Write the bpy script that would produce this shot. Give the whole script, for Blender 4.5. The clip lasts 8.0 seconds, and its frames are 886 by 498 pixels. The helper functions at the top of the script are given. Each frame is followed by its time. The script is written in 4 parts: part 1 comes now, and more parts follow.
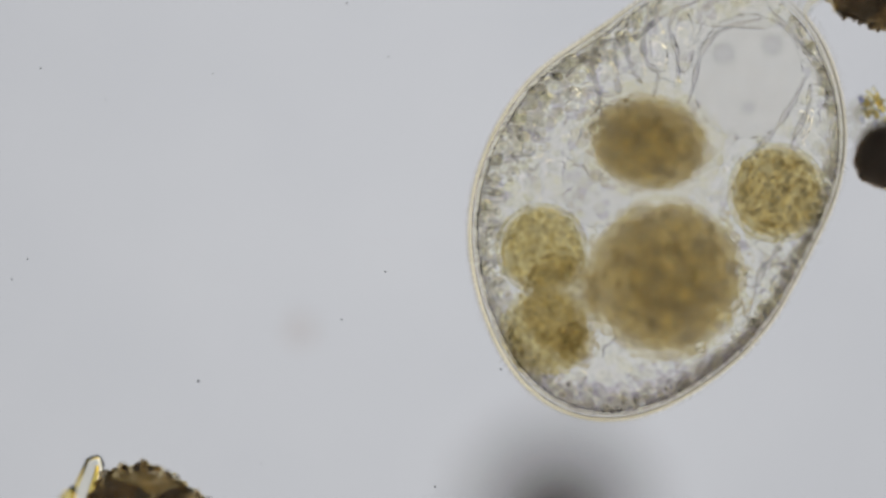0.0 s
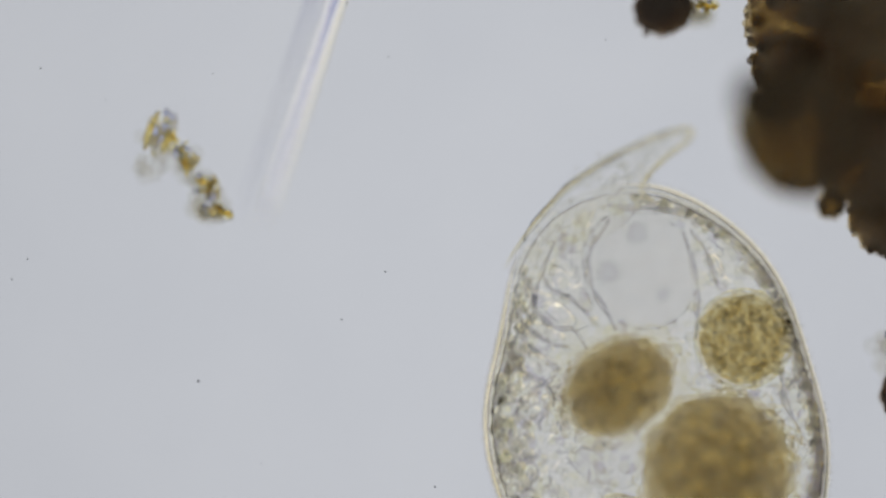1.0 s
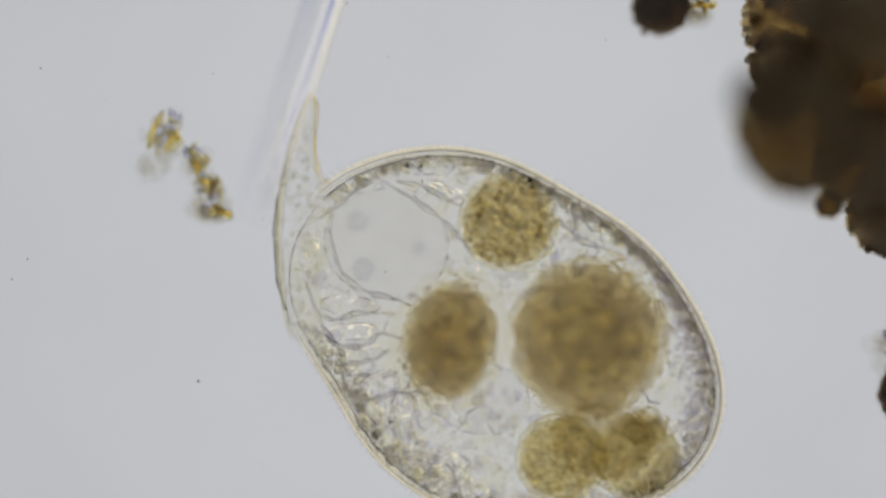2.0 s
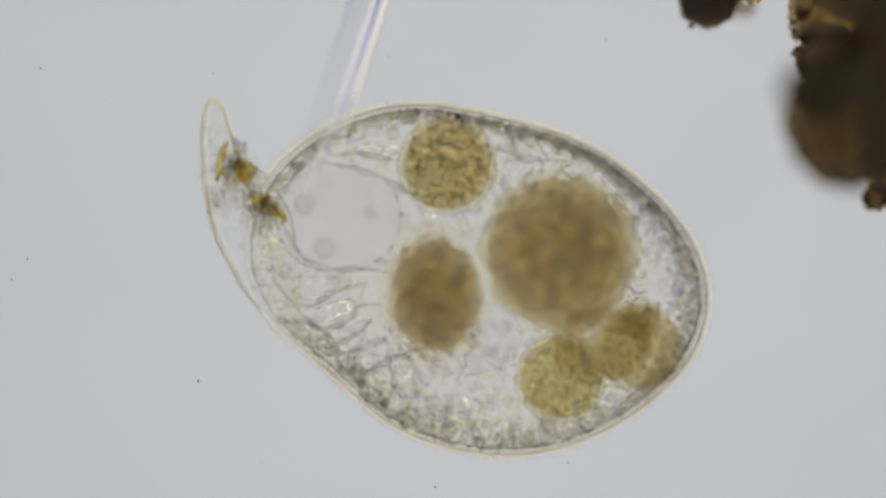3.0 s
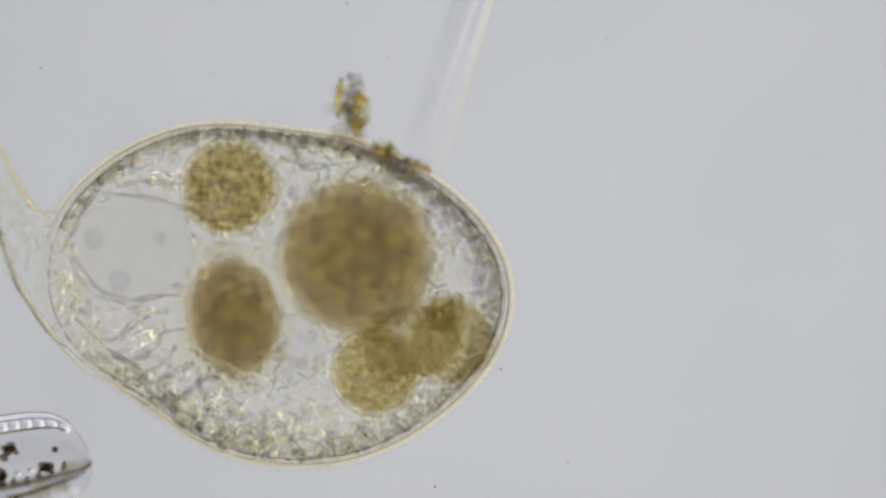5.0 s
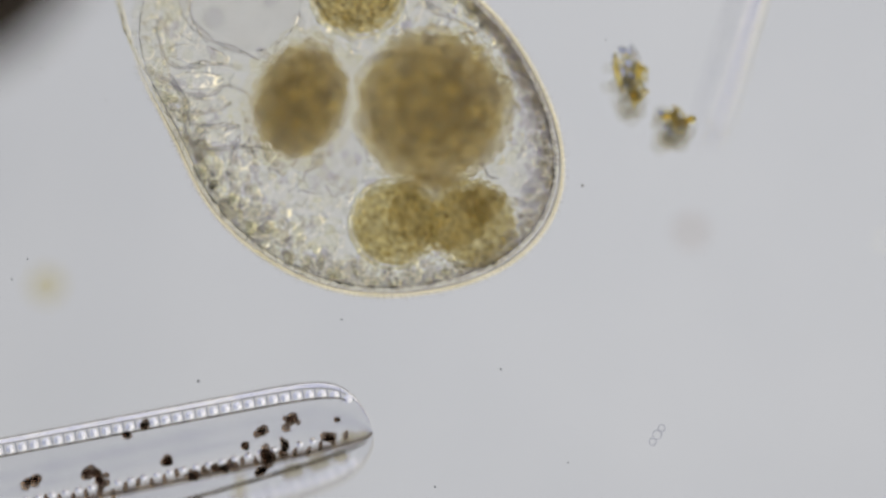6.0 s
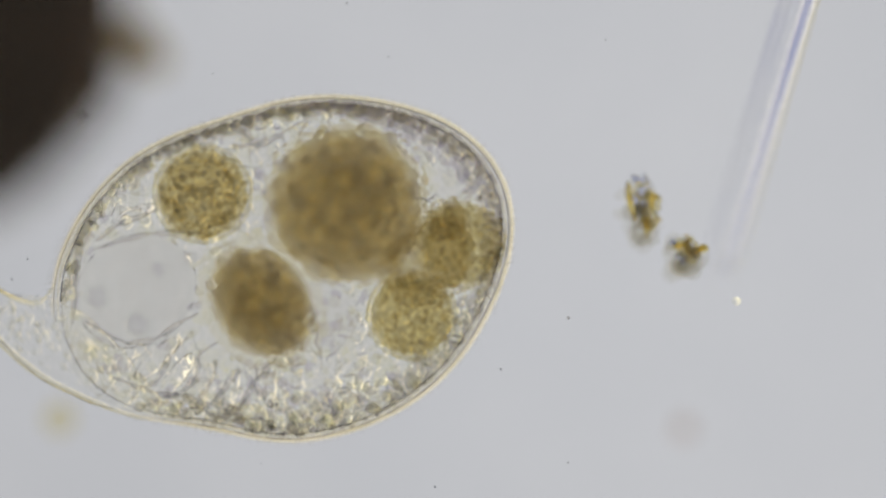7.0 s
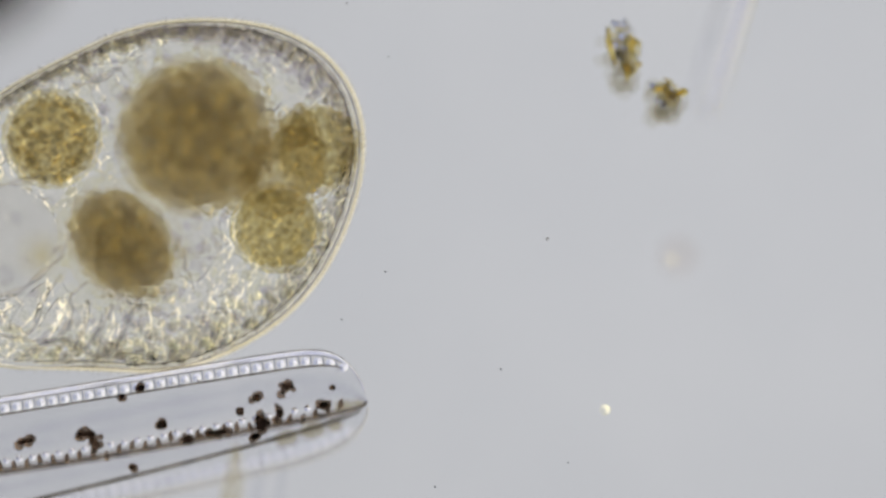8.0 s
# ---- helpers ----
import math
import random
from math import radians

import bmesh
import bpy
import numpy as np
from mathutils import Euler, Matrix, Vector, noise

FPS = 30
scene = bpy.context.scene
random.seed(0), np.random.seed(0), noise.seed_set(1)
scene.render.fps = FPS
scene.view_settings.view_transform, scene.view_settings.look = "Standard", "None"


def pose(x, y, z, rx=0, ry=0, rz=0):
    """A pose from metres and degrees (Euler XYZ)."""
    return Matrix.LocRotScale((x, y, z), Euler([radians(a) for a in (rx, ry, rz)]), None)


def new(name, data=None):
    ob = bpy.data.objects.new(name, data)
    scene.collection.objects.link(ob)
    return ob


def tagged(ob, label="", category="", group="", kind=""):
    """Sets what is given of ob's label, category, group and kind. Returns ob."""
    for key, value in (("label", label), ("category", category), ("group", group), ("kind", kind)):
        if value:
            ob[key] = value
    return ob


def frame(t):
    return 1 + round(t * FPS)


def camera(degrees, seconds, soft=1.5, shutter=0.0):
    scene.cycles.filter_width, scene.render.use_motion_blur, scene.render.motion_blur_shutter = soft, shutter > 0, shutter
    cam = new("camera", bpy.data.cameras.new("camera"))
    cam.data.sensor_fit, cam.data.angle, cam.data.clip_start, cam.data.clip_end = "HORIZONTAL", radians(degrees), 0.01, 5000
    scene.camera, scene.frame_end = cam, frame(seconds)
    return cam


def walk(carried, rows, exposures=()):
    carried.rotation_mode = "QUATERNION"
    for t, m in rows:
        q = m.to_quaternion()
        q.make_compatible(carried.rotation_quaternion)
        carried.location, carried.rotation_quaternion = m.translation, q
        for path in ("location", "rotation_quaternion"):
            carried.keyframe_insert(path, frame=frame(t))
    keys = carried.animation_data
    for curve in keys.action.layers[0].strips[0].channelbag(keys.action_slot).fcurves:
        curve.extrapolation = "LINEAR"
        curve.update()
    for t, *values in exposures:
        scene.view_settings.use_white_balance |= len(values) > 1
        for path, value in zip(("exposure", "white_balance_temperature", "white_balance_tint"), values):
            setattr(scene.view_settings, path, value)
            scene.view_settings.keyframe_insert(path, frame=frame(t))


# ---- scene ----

# ---------------------------------------------------------------- camera
FOCUS = 0.16                     # height of the sharp plane over the slide
HIGH = FOCUS + 0.784 / math.tan(radians(5))
cam = camera(10, 8.0, soft=2.7, shutter=0.2)
cam.data.dof.use_dof = True
cam.data.dof.focus_distance = HIGH - FOCUS
cam.data.dof.aperture_fstop = 0.145

# seconds, x, y: the stage is pushed by hand under the objective
PATH = [(0.0, 0.831, -0.856), (0.1, 0.830, -0.854), (0.2, 0.827, -0.849), (0.3, 0.821, -0.833), (0.4, 0.818, -0.776),
        (0.5, 0.810, -0.649), (0.6, 0.796, -0.503), (0.7, 0.784, -0.428), (0.8, 0.782, -0.425), (0.9, 0.783, -0.433),
        (1.0, 0.784, -0.441), (1.2, 0.785, -0.443), (1.5, 0.786, -0.444), (2.0, 0.788, -0.442), (2.2, 0.788, -0.442),
        (3.3, 0.676, -0.461), (3.5, 0.672, -0.463), (4.0, 0.670, -0.463), (4.2, 0.669, -0.463), (5.3, 0.316, -0.529),
        (5.4, 0.235, -0.531), (5.5, 0.148, -0.543), (5.6, 0.056, -0.557), (5.7, 0.018, -0.566), (5.9, 0.011, -0.568),
        (6.0, 0.007, -0.568), (6.1, 0.002, -0.551), (6.2, -0.001, -0.511), (6.3, -0.002, -0.457), (6.4, -0.016, -0.341),
        (6.5, -0.018, -0.327), (7.0, -0.015, -0.341), (7.5, -0.014, -0.366), (7.6, 0.006, -0.531), (7.7, 0.013, -0.604),
        (8.0, 0.015, -0.618)]


def rise(t):
    """The fine focus: how far the sharp plane is lifted at t."""
    return float(np.interp(t, (2.2, 3.3, 3.5, 3.7, 4.0, 4.2, 5.3), (0.0, 0.03, 0.03, 0.05, 0.13, 0.03, 0.0)))


walk(cam, [(t, pose(x, y, HIGH + rise(t))) for t, x, y in PATH],
     exposures=[(0.0, 0.0, 6500, 10), (0.6, 0.0, 6450, 10), (1.0, 0.0, 6370, 10), (1.2, 0.0, 6350, 10), (1.5, 0.0, 6450, 10), (2.0, 0.0, 6530, 10), (5.5, 0.0, 6580, 10), (8.0, 0.0, 6540, 10)])

# ---------------------------------------------------------------- light
scene.cycles.transparent_max_bounces = 128
scene.cycles.max_bounces = 24
scene.cycles.transmission_bounces = 24
world = bpy.data.worlds.new("room")
scene.world = world
world.use_nodes = True
world.node_tree.nodes["Background"].inputs[0].default_value = (0.9, 0.85, 0.8, 1)
world.node_tree.nodes["Background"].inputs[1].default_value = 0.22


# ---------------------------------------------------------------- materials
def nodes_of(name):
    m = bpy.data.materials.new(name)
    m.use_nodes = True
    m.node_tree.nodes.clear()
    return m, m.node_tree.nodes, m.node_tree.links


def noise_ramp(n, l, scale, lo, hi, detail=4.0, low=0.35, high=0.65, island=0.0):
    """A colour that wanders between lo and hi with a noise of that scale."""
    at = n.new("ShaderNodeTexCoord")
    tex = n.new("ShaderNodeTexNoise")
    tex.inputs["Scale"].default_value, tex.inputs["Detail"].default_value = scale, detail
    l.new(at.outputs["Object"], tex.inputs["Vector"])
    ramp = n.new("ShaderNodeValToRGB")
    ramp.color_ramp.elements[0].position, ramp.color_ramp.elements[0].color = low, (*lo, 1)
    ramp.color_ramp.elements[1].position, ramp.color_ramp.elements[1].color = high, (*hi, 1)
    value = tex.outputs[0]
    if island:
        geo = n.new("ShaderNodeNewGeometry")
        mix = n.new("ShaderNodeMix")
        mix.inputs[0].default_value = island
        l.new(value, mix.inputs[2])
        l.new(geo.outputs["Random Per Island"], mix.inputs[3])
        value = mix.outputs[0]
    l.new(value, ramp.inputs[0])
    return ramp.outputs[0]


def tint(name, lo, hi, scale=30.0, detail=4.0, body=0.02, low=0.35, high=0.65, island=0.0):
    """Clear tissue that takes its share of the light at each surface."""
    m, n, l = nodes_of(name)
    colour = noise_ramp(n, l, scale, lo, hi, detail, low, high, island)
    clear = n.new("ShaderNodeBsdfTransparent")
    l.new(colour, clear.inputs[0])
    skin = n.new("ShaderNodeBsdfPrincipled")
    l.new(colour, skin.inputs["Base Color"])
    skin.inputs["Roughness"].default_value = 0.45
    mix = n.new("ShaderNodeMixShader")
    mix.inputs[0].default_value = body
    out = n.new("ShaderNodeOutputMaterial")
    l.new(clear.outputs[0], mix.inputs[1])
    l.new(skin.outputs[0], mix.inputs[2])
    l.new(mix.outputs[0], out.inputs[0])
    return m


def glass(name, ior, lo, hi=None, scale=40.0, rough=0.0, island=0.0):
    """A refracting body, in water: ior is the ratio to water."""
    m, n, l = nodes_of(name)
    bsdf = n.new("ShaderNodeBsdfRefraction")
    bsdf.inputs["IOR"].default_value, bsdf.inputs["Roughness"].default_value = ior, rough
    l.new(noise_ramp(n, l, scale, lo, hi or lo, island=island), bsdf.inputs["Color"])
    out = n.new("ShaderNodeOutputMaterial")
    l.new(bsdf.outputs[0], out.inputs[0])
    return m


def relief(name, ior, lo, hi, coarse, fine, height, clear=(), rough=0.0):
    """Grainy refracting plasm whose surface swells and dips; clear: x, y, r of watery rooms in it where it lies smooth."""
    m, n, l = nodes_of(name)
    at = n.new("ShaderNodeTexCoord")
    total = None
    for scale, share in ((coarse, 0.62), (fine, 0.38 * coarse / fine * 1.6)):
        tex = n.new("ShaderNodeTexNoise")
        tex.inputs["Scale"].default_value, tex.inputs["Detail"].default_value = scale, 1.5
        l.new(at.outputs["Object"], tex.inputs["Vector"])
        mul = n.new("ShaderNodeMath")
        mul.operation = "MULTIPLY"
        mul.inputs[1].default_value = share
        mean = n.new("ShaderNodeMath")
        mean.operation = "SUBTRACT"
        mean.inputs[1].default_value = 0.5
        l.new(tex.outputs[0], mean.inputs[0])
        l.new(mean.outputs[0], mul.inputs[0])
        if total:
            add = n.new("ShaderNodeMath")
            l.new(total, add.inputs[0])
            l.new(mul.outputs[0], add.inputs[1])
            total = add.outputs[0]
        else:
            total = mul.outputs[0]
    for x, y, r in clear:
        flat = n.new("ShaderNodeVectorMath")
        flat.operation = "MULTIPLY"
        flat.inputs[1].default_value = (1, 1, 0)
        l.new(at.outputs["Object"], flat.inputs[0])
        far = n.new("ShaderNodeVectorMath")
        far.operation = "DISTANCE"
        far.inputs[1].default_value = (x, y, 0)
        l.new(flat.outputs[0], far.inputs[0])
        rise_up = n.new("ShaderNodeMapRange")
        rise_up.interpolation_type = "SMOOTHSTEP"
        rise_up.inputs["From Min"].default_value, rise_up.inputs["From Max"].default_value = 0.8 * r, 1.15 * r
        rise_up.inputs["To Min"].default_value, rise_up.inputs["To Max"].default_value = 0.32, 1.0
        l.new(far.outputs["Value"], rise_up.inputs["Value"])
        mul = n.new("ShaderNodeMath")
        mul.operation = "MULTIPLY"
        l.new(total, mul.inputs[0])
        l.new(rise_up.outputs[0], mul.inputs[1])
        total = mul.outputs[0]
    bump = n.new("ShaderNodeBump")
    bump.inputs["Strength"].default_value, bump.inputs["Distance"].default_value = 1.0, height
    l.new(total, bump.inputs["Height"])
    bsdf = n.new("ShaderNodeBsdfRefraction")
    bsdf.inputs["IOR"].default_value, bsdf.inputs["Roughness"].default_value = ior, rough
    l.new(noise_ramp(n, l, coarse, lo, hi), bsdf.inputs["Color"])
    l.new(bump.outputs[0], bsdf.inputs["Normal"])
    out = n.new("ShaderNodeOutputMaterial")
    l.new(bsdf.outputs[0], out.inputs[0])
    return m


def lamp_disc(name, colour, strength):
    """The lamp's field: a little brighter round its hot spot."""
    m, n, l = nodes_of(name)
    at = n.new("ShaderNodeTexCoord")
    far = n.new("ShaderNodeVectorMath")
    far.operation = "DISTANCE"
    far.inputs[1].default_value = (0.6, 0.15, 0)
    l.new(at.outputs["Object"], far.inputs[0])
    fall = n.new("ShaderNodeMapRange")
    fall.interpolation_type = "SMOOTHSTEP"
    fall.inputs["From Min"].default_value, fall.inputs["From Max"].default_value = 0.3, 3.6
    fall.inputs["To Min"].default_value, fall.inputs["To Max"].default_value = strength * 1.025, strength * 0.915
    l.new(far.outputs["Value"], fall.inputs["Value"])
    glow = n.new("ShaderNodeEmission")
    glow.inputs[0].default_value = (*colour, 1)
    l.new(fall.outputs[0], glow.inputs[1])
    out = n.new("ShaderNodeOutputMaterial")
    l.new(glow.outputs[0], out.inputs[0])
    return m


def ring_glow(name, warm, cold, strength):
    """Glow of the added ring: warm on one side, cold on the other."""
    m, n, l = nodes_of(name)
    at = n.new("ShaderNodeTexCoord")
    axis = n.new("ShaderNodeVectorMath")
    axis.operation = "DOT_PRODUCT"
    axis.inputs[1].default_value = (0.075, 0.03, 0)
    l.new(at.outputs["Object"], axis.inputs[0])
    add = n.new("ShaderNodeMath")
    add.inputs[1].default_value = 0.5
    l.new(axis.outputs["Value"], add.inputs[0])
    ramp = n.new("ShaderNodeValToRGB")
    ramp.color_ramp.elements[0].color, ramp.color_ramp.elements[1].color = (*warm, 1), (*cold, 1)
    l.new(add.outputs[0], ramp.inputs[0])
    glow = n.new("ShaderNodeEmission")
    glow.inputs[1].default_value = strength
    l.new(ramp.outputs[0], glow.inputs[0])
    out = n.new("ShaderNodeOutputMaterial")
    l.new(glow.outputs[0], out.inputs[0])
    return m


SLIDE = tint("slide_glass", (0.975, 0.977, 0.98), (0.995, 0.995, 0.995), 3.0, 5, 0.005)
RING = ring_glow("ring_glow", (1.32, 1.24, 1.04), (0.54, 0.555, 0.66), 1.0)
LAMP = lamp_disc("lamp_glow", (0.948, 0.966, 1.012), 0.578)
CYTO = tint("cytoplasm", (0.986, 0.981, 0.968), (1.0, 0.998, 0.985), 48.0, 8, 0.005, 0.38, 0.62)
ENDO = relief("inner_plasm", 1.30, (0.993, 0.984, 0.957), (1.0, 0.996, 0.973), 25.0, 75.0, 0.034, ((-0.385, 0.092, 0.105), (0.0, 0.0, 0.155), (-0.235, -0.055, 0.12), (-0.145, -0.135, 0.06)), 0.19)
HALO = tint("vacuole_halo", (0.978, 0.966, 0.915), (0.992, 0.982, 0.945), 14.0, 4, 0.004)
RIM = glass("pellicle", 1.10, (0.97, 0.955, 0.89))
FRINGE = glass("bright_fringe", 1.5, (0.86, 0.83, 0.70), (0.95, 0.92, 0.82), 12, rough=0.3)
EDGE = tint("outer_fringe", (0.945, 0.91, 0.76), (0.98, 0.95, 0.84), 25.0, 3, 0.01)
HAIR = tint("cilium", (0.90, 0.89, 0.87), (0.96, 0.955, 0.94), 25.0, 3, 0.01)
BEAD = glass("cytoplasm_granule", 1.045, (0.972, 0.968, 0.952), (1.0, 1.0, 0.99), 20, island=0.7)
DUSK = tint("dark_granule", (0.972, 0.970, 0.977), (0.995, 0.993, 0.992), 40, 3, 0.003, island=0.5)
BEAK = relief("beak", 1.042, (0.974, 0.969, 0.952), (0.996, 0.993, 0.978), 60.0, 140.0, 0.011)
CLEAR = glass("vacuole_fluid", 1.007, (0.965, 0.963, 0.968), (0.985, 0.983, 0.982), 30)
SPOT = glass("vacuole_spot", 0.965, (0.955, 0.955, 0.965))
DROP = glass("clear_drop", 1.05, (1.0, 1.0, 0.985))
PLEAT = glass("clear_pleat", 1.07, (0.985, 0.98, 0.985), (1.0, 1.0, 0.985), 20)
FIBRE = glass("fibre", 0.92, (0.84, 0.84, 0.86), (0.95, 0.945, 0.935), 30)
FOOD = tint("digested_food", (0.919, 0.904, 0.875), (0.980, 0.963, 0.903), 29, 8, 0.006, 0.32, 0.68)
FOOD_LUMP = tint("food_lump", (0.94, 0.93, 0.905), (1.0, 0.997, 0.985), 26, 4, 0.004, island=0.6)
FOOD_GOLD = tint("golden_food", (0.930, 0.915, 0.860), (0.992, 0.972, 0.892), 60, 6, 0.012, 0.42, 0.58)
GOLD_LUMP = tint("golden_lump", (0.888, 0.874, 0.836), (1.0, 0.99, 0.955), 30, 4, 0.01, 0.25, 0.55, island=0.8)
FOOD_FINE = tint("fine_food", (0.938, 0.923, 0.862), (0.992, 0.975, 0.902), 34, 6, 0.012, 0.40, 0.60)
FINE_LUMP = tint("fine_lump", (0.938, 0.926, 0.885), (1.0, 0.994, 0.965), 30, 4, 0.008, 0.25, 0.6, island=0.7)
GREY = tint("grey_speck", (0.952, 0.949, 0.958), (0.99, 0.988, 0.972), 30, 3, 0.004, island=0.7)
DARK = tint("dark_line", (0.50, 0.46, 0.44), (0.76, 0.71, 0.64), 30, 3, 0.03)
SPARK = glass("bright_granule", 1.5, (0.92, 0.92, 0.90), (1.0, 1.0, 0.97), 30, island=0.8)
STRAND = glass("plasm_strand", 0.94, (0.86, 0.86, 0.89), (0.96, 0.955, 0.95), 30)
BEADLET = glass("drifting_bead", 1.5, (0.96, 0.96, 0.90))
PLASTID = tint("plastid", (0.80, 0.76, 0.66), (0.93, 0.90, 0.80), 40, 5, 0.02)
GLINT = glass("bright_bead", 1.07, (0.98, 0.97, 0.92))
ROSE = tint("rosy_disc", (0.965, 0.95, 0.94), (0.98, 0.965, 0.955), 9, 3, 0.005)
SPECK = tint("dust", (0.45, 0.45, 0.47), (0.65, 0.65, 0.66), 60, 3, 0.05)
STRIPE = tint("needle_pale_shade", (0.905, 0.905, 0.945), (0.96, 0.958, 0.962), 5, 3, 0.008)
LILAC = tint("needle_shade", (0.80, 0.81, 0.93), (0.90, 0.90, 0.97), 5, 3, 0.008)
LINE = tint("skin_line", (0.70, 0.69, 0.68), (0.86, 0.84, 0.81), 30, 4, 0.02)
MOTTLE = tint("plasm_mottle", (0.938, 0.933, 0.952), (1.0, 0.998, 0.976), 40, 4, 0.003, 0.25, 0.5, island=0.6)
CLEAN = glass("clear_edge", 1.5, (0.93, 0.93, 0.93))
SKIN = glass("vacuole_skin", 1.08, (0.95, 0.94, 0.88))
MUCK = tint("brown_detritus", (0.80, 0.74, 0.64), (0.97, 0.93, 0.82), 12, 6, 0.05, island=0.4)
CORE = tint("detritus_core", (0.755, 0.69, 0.57), (0.94, 0.875, 0.69), 9, 7, 0.13)
EARTH = tint("brown_earth", (0.715, 0.655, 0.52), (0.87, 0.812, 0.64), 6, 6, 0.10)
OCHRE = tint("olive_ochre", (0.86, 0.83, 0.76), (0.94, 0.91, 0.82), 34, 7, 0.06)
MUCK_FINE = tint("detritus_grain", (0.50, 0.46, 0.41), (0.88, 0.82, 0.68), 20, 4, 0.05, island=0.7)
GOLD = glass("golden_crystal", 1.12, (0.90, 0.84, 0.58), (1.0, 0.98, 0.88), 30, island=0.7)
SLATE = glass("slate_glass", 1.14, (0.80, 0.81, 0.88), (0.94, 0.94, 0.96), 30)
SOOT = tint("dark_slate_detritus", (0.60, 0.56, 0.52), (0.77, 0.71, 0.63), 6, 6, 0.10)
WISP = tint("pale_wisp", (0.90, 0.87, 0.76), (0.96, 0.94, 0.88), 9, 6, 0.02)
OLIVE = tint("olive_grain", (0.80, 0.77, 0.62), (0.98, 0.95, 0.84), 40, 4, 0.02, island=0.7)
RUST = tint("rusty_grain", (0.84, 0.76, 0.56), (0.96, 0.92, 0.76), 30, 4, 0.03, island=0.7)
PALE = tint("pale_slime", (0.950, 0.946, 0.930), (0.988, 0.984, 0.972), 35, 5, 0.01)
AMBER = glass("amber_glass", 1.06, (0.95, 0.83, 0.42), (0.99, 0.93, 0.66), 40)
SILICA = glass("silica", 1.06, (0.965, 0.965, 0.985), (0.99, 0.99, 0.99), 30)
SILICA_RIB = glass("silica_rib", 1.18, (0.93, 0.92, 0.90))
PORE = tint("silica_bar", (0.80, 0.80, 0.84), (0.90, 0.90, 0.92), 60, 3, 0.01)
RIB = tint("dark_rib", (0.52, 0.50, 0.46), (0.74, 0.71, 0.66), 40, 4, 0.02)
BAND = tint("soft_shade", (0.945, 0.948, 0.966), (0.985, 0.985, 0.99), 20, 5, 0.004)
PEARL = glass("silica_pearl", 1.5, (0.86, 0.88, 0.98), (0.95, 0.96, 1.0), 20, rough=0.2)
FRUST = tint("frustule_wall", (0.945, 0.947, 0.962), (0.98, 0.98, 0.985), 9, 5, 0.01)
BLACK = glass("black_granule", 0.90, (0.30, 0.29, 0.38), (0.70, 0.60, 0.46), 60, island=0.5)


# ---------------------------------------------------------------- shapes
def ico(level):
    bm = bmesh.new()
    bmesh.ops.create_icosphere(bm, subdivisions=level, radius=1.0)
    v = np.array([p.co[:] for p in bm.verts])
    f = np.array([[p.index for p in q.verts] for q in bm.faces])
    bm.free()
    return v, f


ICO = {k: ico(k) for k in (1, 2, 3, 4)}


def mesh_of(name, verts, faces, smooth=True):
    me = bpy.data.meshes.new(name)
    me.from_pydata([tuple(map(float, v)) for v in verts], [], [tuple(map(int, f)) for f in faces])
    if smooth:
        me.polygons.foreach_set("use_smooth", [True] * len(me.polygons))
    me.update()
    return me


def clump(name, centres, radii, level=1, rough=0.0, stretch=(1, 1, 1), seed=1, smooth=True):
    """Many small rounded grains in one mesh, each a little out of round."""
    rng = np.random.default_rng(seed)
    v0, f0 = ICO[level]
    vs, fs = [], []
    for i, (c, r) in enumerate(zip(centres, radii)):
        dent = 1 + rough * rng.standard_normal((len(v0), 1)) if rough else 1.0
        k = np.array(stretch) * (1 + (0.8 * rough) * rng.standard_normal(3))
        a = rng.uniform(0, 6.28)
        turn = np.array([[math.cos(a), -math.sin(a), 0], [math.sin(a), math.cos(a), 0], [0, 0, 1]])
        vs.append((v0 * dent * k * r) @ turn.T + np.array(c))
        fs.append(f0 + i * len(v0))
    return mesh_of(name, np.concatenate(vs), np.concatenate(fs), smooth)


def tube(name, line, radii, sides=10, closed=False, flat=1.0):
    """A round rod along a line of points."""
    p = np.array(line, float)
    n = len(p)
    r = np.full(n, radii) if np.isscalar(radii) else np.array(radii, float)
    ahead = np.roll(p, -1, 0) - np.roll(p, 1, 0)
    if not closed:
        ahead[0], ahead[-1] = p[1] - p[0], p[-1] - p[-2]
    ahead /= np.linalg.norm(ahead, axis=1)[:, None] + 1e-12
    side = np.cross(ahead, (0, 0, 1.0))
    side /= np.linalg.norm(side, axis=1)[:, None] + 1e-9
    up = np.cross(side, ahead)
    a = np.arange(sides) * 2 * math.pi / sides
    v = (p[:, None] + r[:, None, None] * (side[:, None] * np.cos(a)[None, :, None] + flat * up[:, None] * np.sin(a)[None, :, None])).reshape(-1, 3)
    f = []
    for i in range(n if closed else n - 1):
        for k in range(sides):
            j, q = (i + 1) % n, (k + 1) % sides
            f.append((i * sides + k, i * sides + q, j * sides + q, j * sides + k))
    if not closed:
        f.append(tuple(range(sides))[::-1])
        f.append(tuple((n - 1) * sides + k for k in range(sides)))
    me = mesh_of(name, v, f)
    bm = bmesh.new()
    bm.from_mesh(me)
    bmesh.ops.recalc_face_normals(bm, faces=bm.faces)
    bm.to_mesh(me)
    bm.free()
    return me


